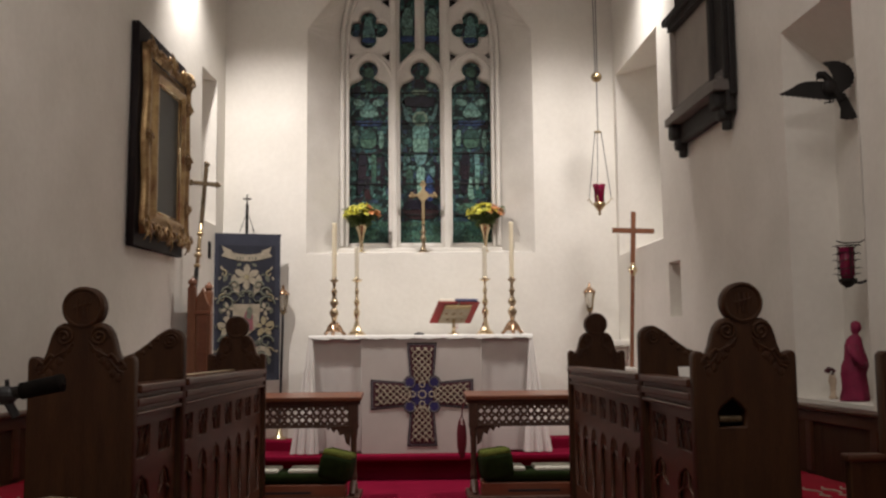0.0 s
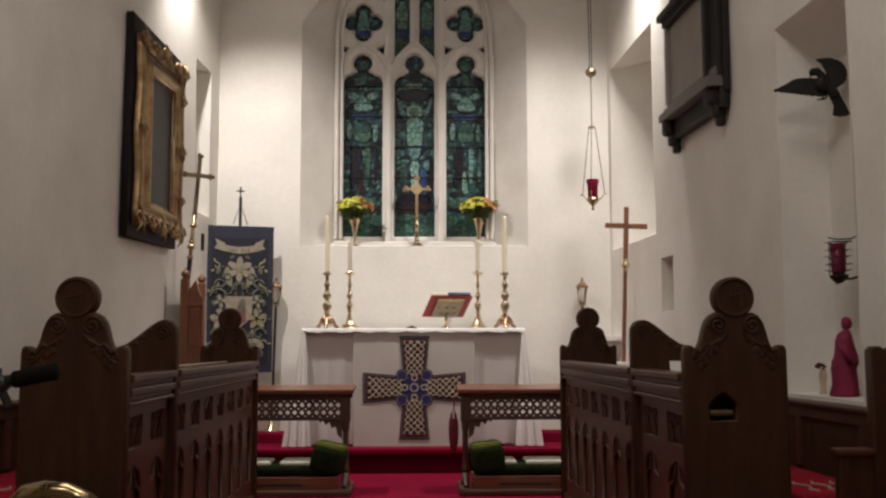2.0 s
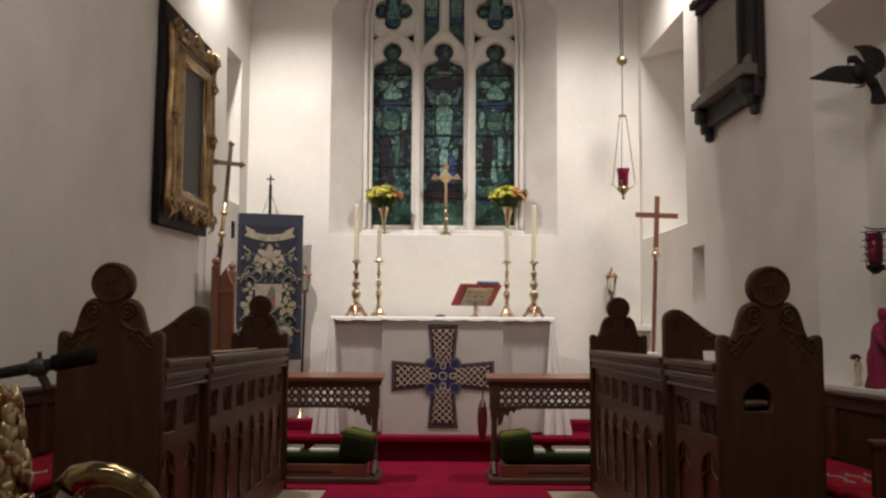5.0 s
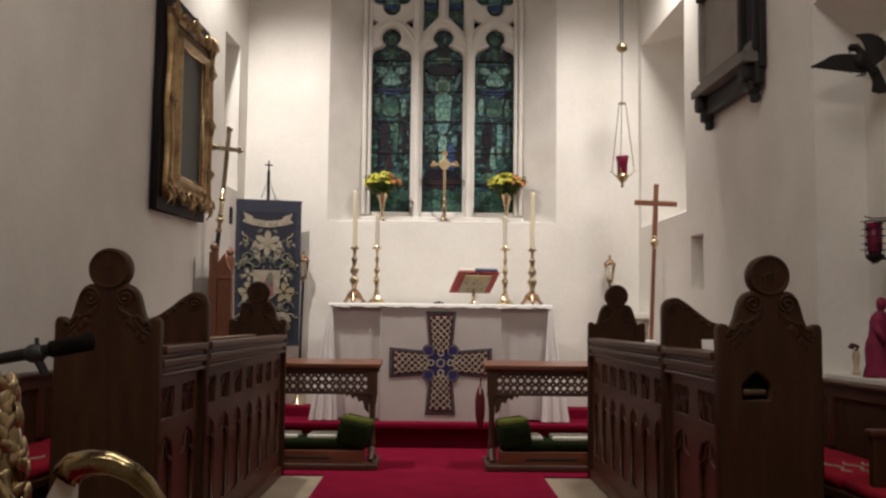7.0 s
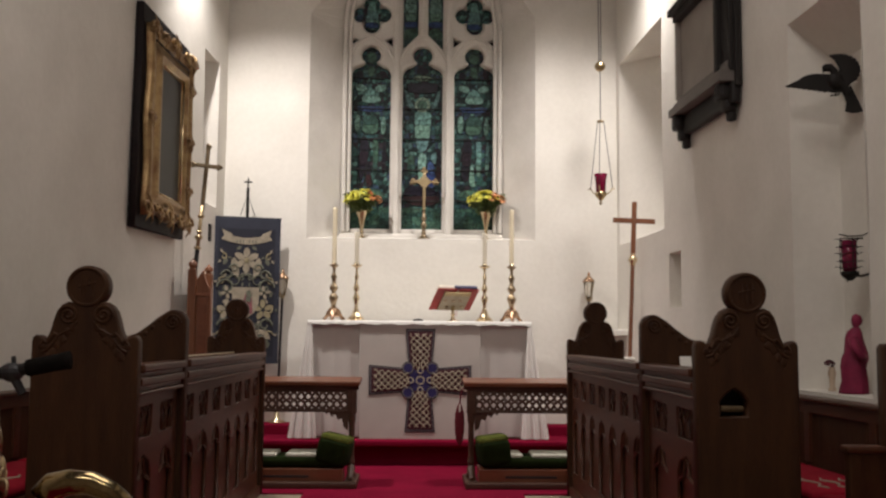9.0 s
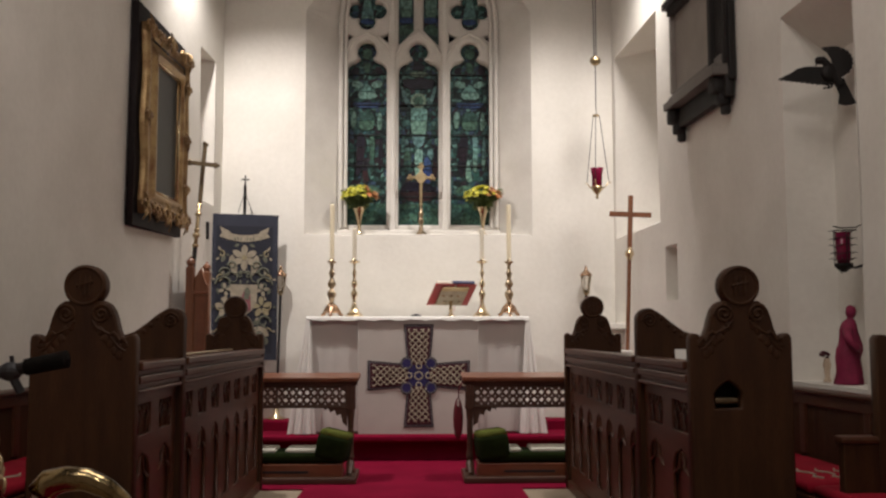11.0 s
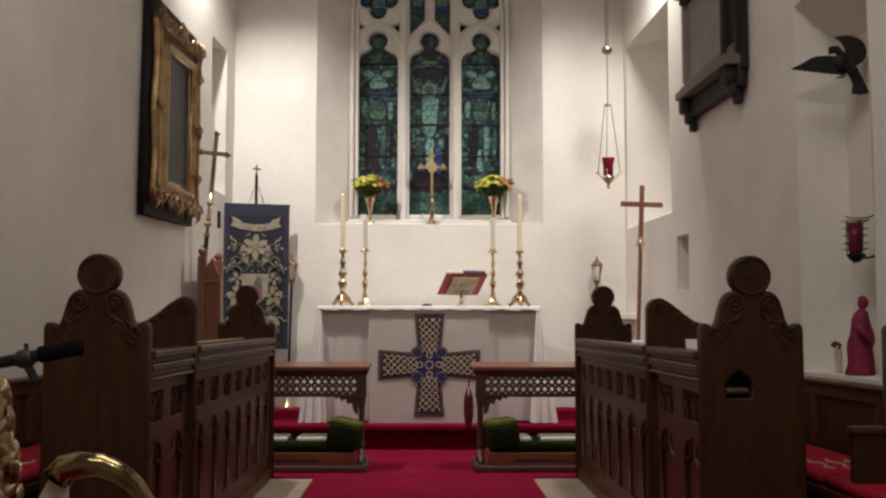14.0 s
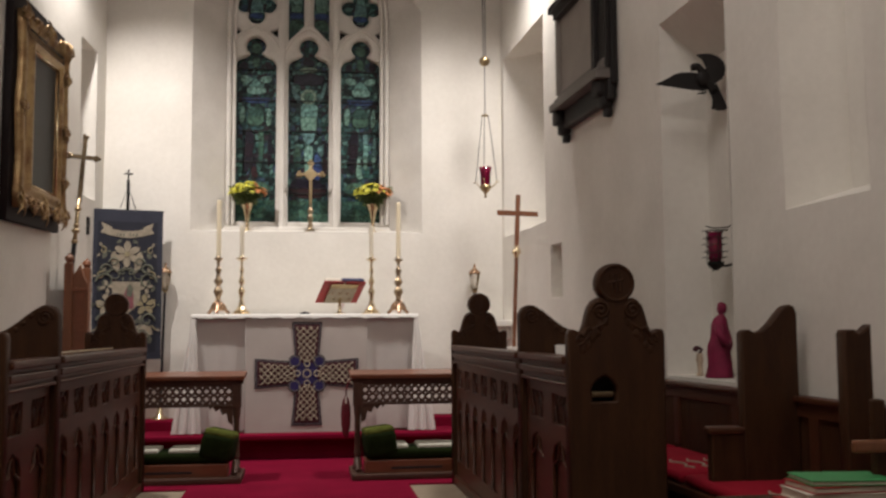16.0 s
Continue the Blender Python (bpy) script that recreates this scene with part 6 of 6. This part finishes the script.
for k in range(9):
    ball(bm, (1.992 + r.uniform(-0.03, 0.02), 2.88 + r.uniform(-0.02, 0.02), 0.90 + r.uniform(-0.005, 0.03)), r.uniform(0.009, 0.015), (1, 1, 0.7), 8)
part("bloom", bm, MAROON, orn, "dark red bloom", True)

# ---- near the camera ----
lec = thing("brass_lectern", "ornate brass lectern top with a curving brass arm", "lectern", at=(-0.52, -0.6, FLOOR))
part("arm", tube(bmesh.new(), [(-0.480, -0.60, 0.822), (-0.470, -0.60, 0.836), (-0.450, -0.60, 0.8405), (-0.425, -0.60, 0.8395), (-0.400, -0.60, 0.829), (-0.382, -0.60, 0.814), (-0.366, -0.60, 0.793), (-0.358, -0.60, 0.77)], 0.019, 16, 0.008), AGEDBRASS, lec, "curving brass arm", True)
part("scroll_end", tube(bmesh.new(), [(-0.572, -0.64, 0.835), (-0.552, -0.64, 0.82), (-0.536, -0.64, 0.795), (-0.524, -0.64, 0.765), (-0.52, -0.63, 0.73)], 0.012, 14, 0.017), AGEDBRASS, lec, "", True)
r = random.Random(9)
for k in range(130):
    z = 0.71 + 0.232 * k / 130
    d = 0.062 - 0.032 * (k / 130)
    an = r.uniform(0, math.tau)
    p = Vector((-0.578 + d * math.cos(an), -0.60 + d * math.sin(an), z))
    m = Matrix.Translation(p) @ Matrix.Rotation(an, 4, "Z") @ Euler((r.uniform(-0.7, 0.7), r.uniform(-0.3, 0.5), 0)).to_matrix().to_4x4()
    bm = lathe(bmesh.new(), [(0.002, -0.014), (0.007, -0.009), (0.009, 0.0), (0.007, 0.008), (0.002, 0.014)], seg=8, m=m @ Matrix.Diagonal((0.5, 1, 1, 1)))
    part("brass_leaf", bm, OLDBRASS, lec, "", True)
part("stem", lathe(bmesh.new(), [(0.16, 0), (0.16, 0.02), (0.05, 0.06), (0.03, 0.12), (0.03, 0.45), (0.05, 0.5), (0.03, 0.55), (0.03, 0.70), (0.055, 0.73), (0.04, 0.85), (0.022, 0.93)], (-0.575, -0.60, FLOOR + 0.008), 20), AGEDBRASS, lec, "", True)
part("crossbar", tube(bmesh.new(), [(-0.575, -0.6, 0.765), (-0.47, -0.6, 0.76), (-0.358, -0.6, 0.768)], 0.008, 8), OLDBRASS, lec)
bm = plate([[(-0.525, 0.76), (-0.462, 0.76), (-0.464, 0.815), (-0.472, 0.834), (-0.486, 0.828), (-0.50, 0.80)]], 0.004, facing(-0.605))
obj("folded_paper", bm, PAGE, "folded white paper leaning on the brass lectern", "paper")

mic = thing("microphone_stand", "black microphone on a boom stand beside the stall", "microphone stand", at=(-1.45, 0.75, FLOOR))
part("microphone", tube(bmesh.new(), [(-1.035, 0.75, 0.932), (-0.985, 0.75, 0.942), (-0.95, 0.75, 0.949), (-0.936, 0.75, 0.952), (-0.928, 0.75, 0.953)], 0.022, 14, 0.024), FOAM, mic, "foam covered microphone", True)
part("boom", tube(bmesh.new(), [(-1.47, 0.75, 0.85), (-1.2, 0.75, 0.90), (-1.03, 0.75, 0.932)], 0.013, 10, 0.017), IRON, mic)
bm = tube(bmesh.new(), [(-1.075, 0.75, 0.918), (-1.045, 0.75, 0.865)], 0.012, 8)
tube(bm, [(-1.07, 0.75, 0.93), (-1.073, 0.75, 0.962)], 0.006, 8)
ball(bm, (-1.075, 0.75, 0.921), 0.032, (1, 0.8, 0.8), 12)
part("clamp", bm, BLACK, mic)
part("upright", tube(bmesh.new(), [(-1.46, 0.75, 0.03), (-1.46, 0.75, 0.90)], 0.011, 10), IRON, mic)
for k in range(3):
    a = math.tau * k / 3
    part("leg", tube(bmesh.new(), [(-1.46, 0.75, 0.08), (-1.46 + 0.2 * math.cos(a), 0.75 + 0.2 * math.sin(a), 0.012)], 0.009, 8), IRON, mic)

# side table with books, and a chair, by the south wall
tb = thing("side_table", "small dark wooden table holding hymn books", "table", at=(1.34, 0.52, FLOOR))
part("tabletop", box(bmesh.new(), (1.14, 0.34, 0.53), (1.58, 0.74, 0.555), 0.006), OAK, tb)
for x in (1.17, 1.53):
    for y in (0.37, 0.71):
        part("leg", box(bmesh.new(), (x - 0.018, y - 0.018, 0.0), (x + 0.018, y + 0.018, 0.53), 0.004), OAK, tb)
zz = 0.555
for k, (h, m, lab, dx, rot) in enumerate(((0.022, REDBOOK, "red hymn book at the bottom of the pile", -0.02, 4), (0.026, PAGE, "cream covered hymn book in the pile", 0.0, -3), (0.018, REDBOOK, "dark red hymn book in the pile", 0.012, 2), (0.014, GREENBOOK, "bright green book on top of the pile", 0.02, -5))):
    M = Matrix.Translation((1.368 + dx, 0.52, zz)) @ Matrix.Rotation(radians(rot), 4, "Z")
    b = thing("hymn_book", lab, "book", "pile of books", at=(1.368, 0.52, zz))
    part("page_block", box(bmesh.new(), (-0.108, -0.075, 0.003), (0.106, 0.075, h - 0.003), 0.001, M), PAGE, b, "white page edges")
    part("cover", box(bmesh.new(), (-0.112, -0.079, h - 0.0032), (0.11, 0.079, h), 0.001, M), m, b)
    part("back_cover", box(bmesh.new(), (-0.112, -0.079, 0.0), (0.11, 0.079, 0.0032), 0.001, M), m, b)
    zz += h
cr = thing("wooden_chair", "brown wooden chair by the side wall", "chair", at=(1.62, 0.45, FLOOR))
part("top_rail", box(bmesh.new(), (1.41, 0.49, 0.695), (1.80, 0.51, 0.728), 0.008), MIDWOOD, cr)
for x in (1.485, 1.80):
    part("back_post", box(bmesh.new(), (x, 0.515, 0.0), (x + 0.032, 0.547, 0.83), 0.008), OAK, cr)
    part("leg", box(bmesh.new(), (x, 0.12, 0.0), (x + 0.032, 0.152, 0.42), 0.006), OAK, cr)
part("seat", box(bmesh.new(), (1.47, 0.10, 0.42), (1.85, 0.53, 0.445), 0.01), OAK, cr)
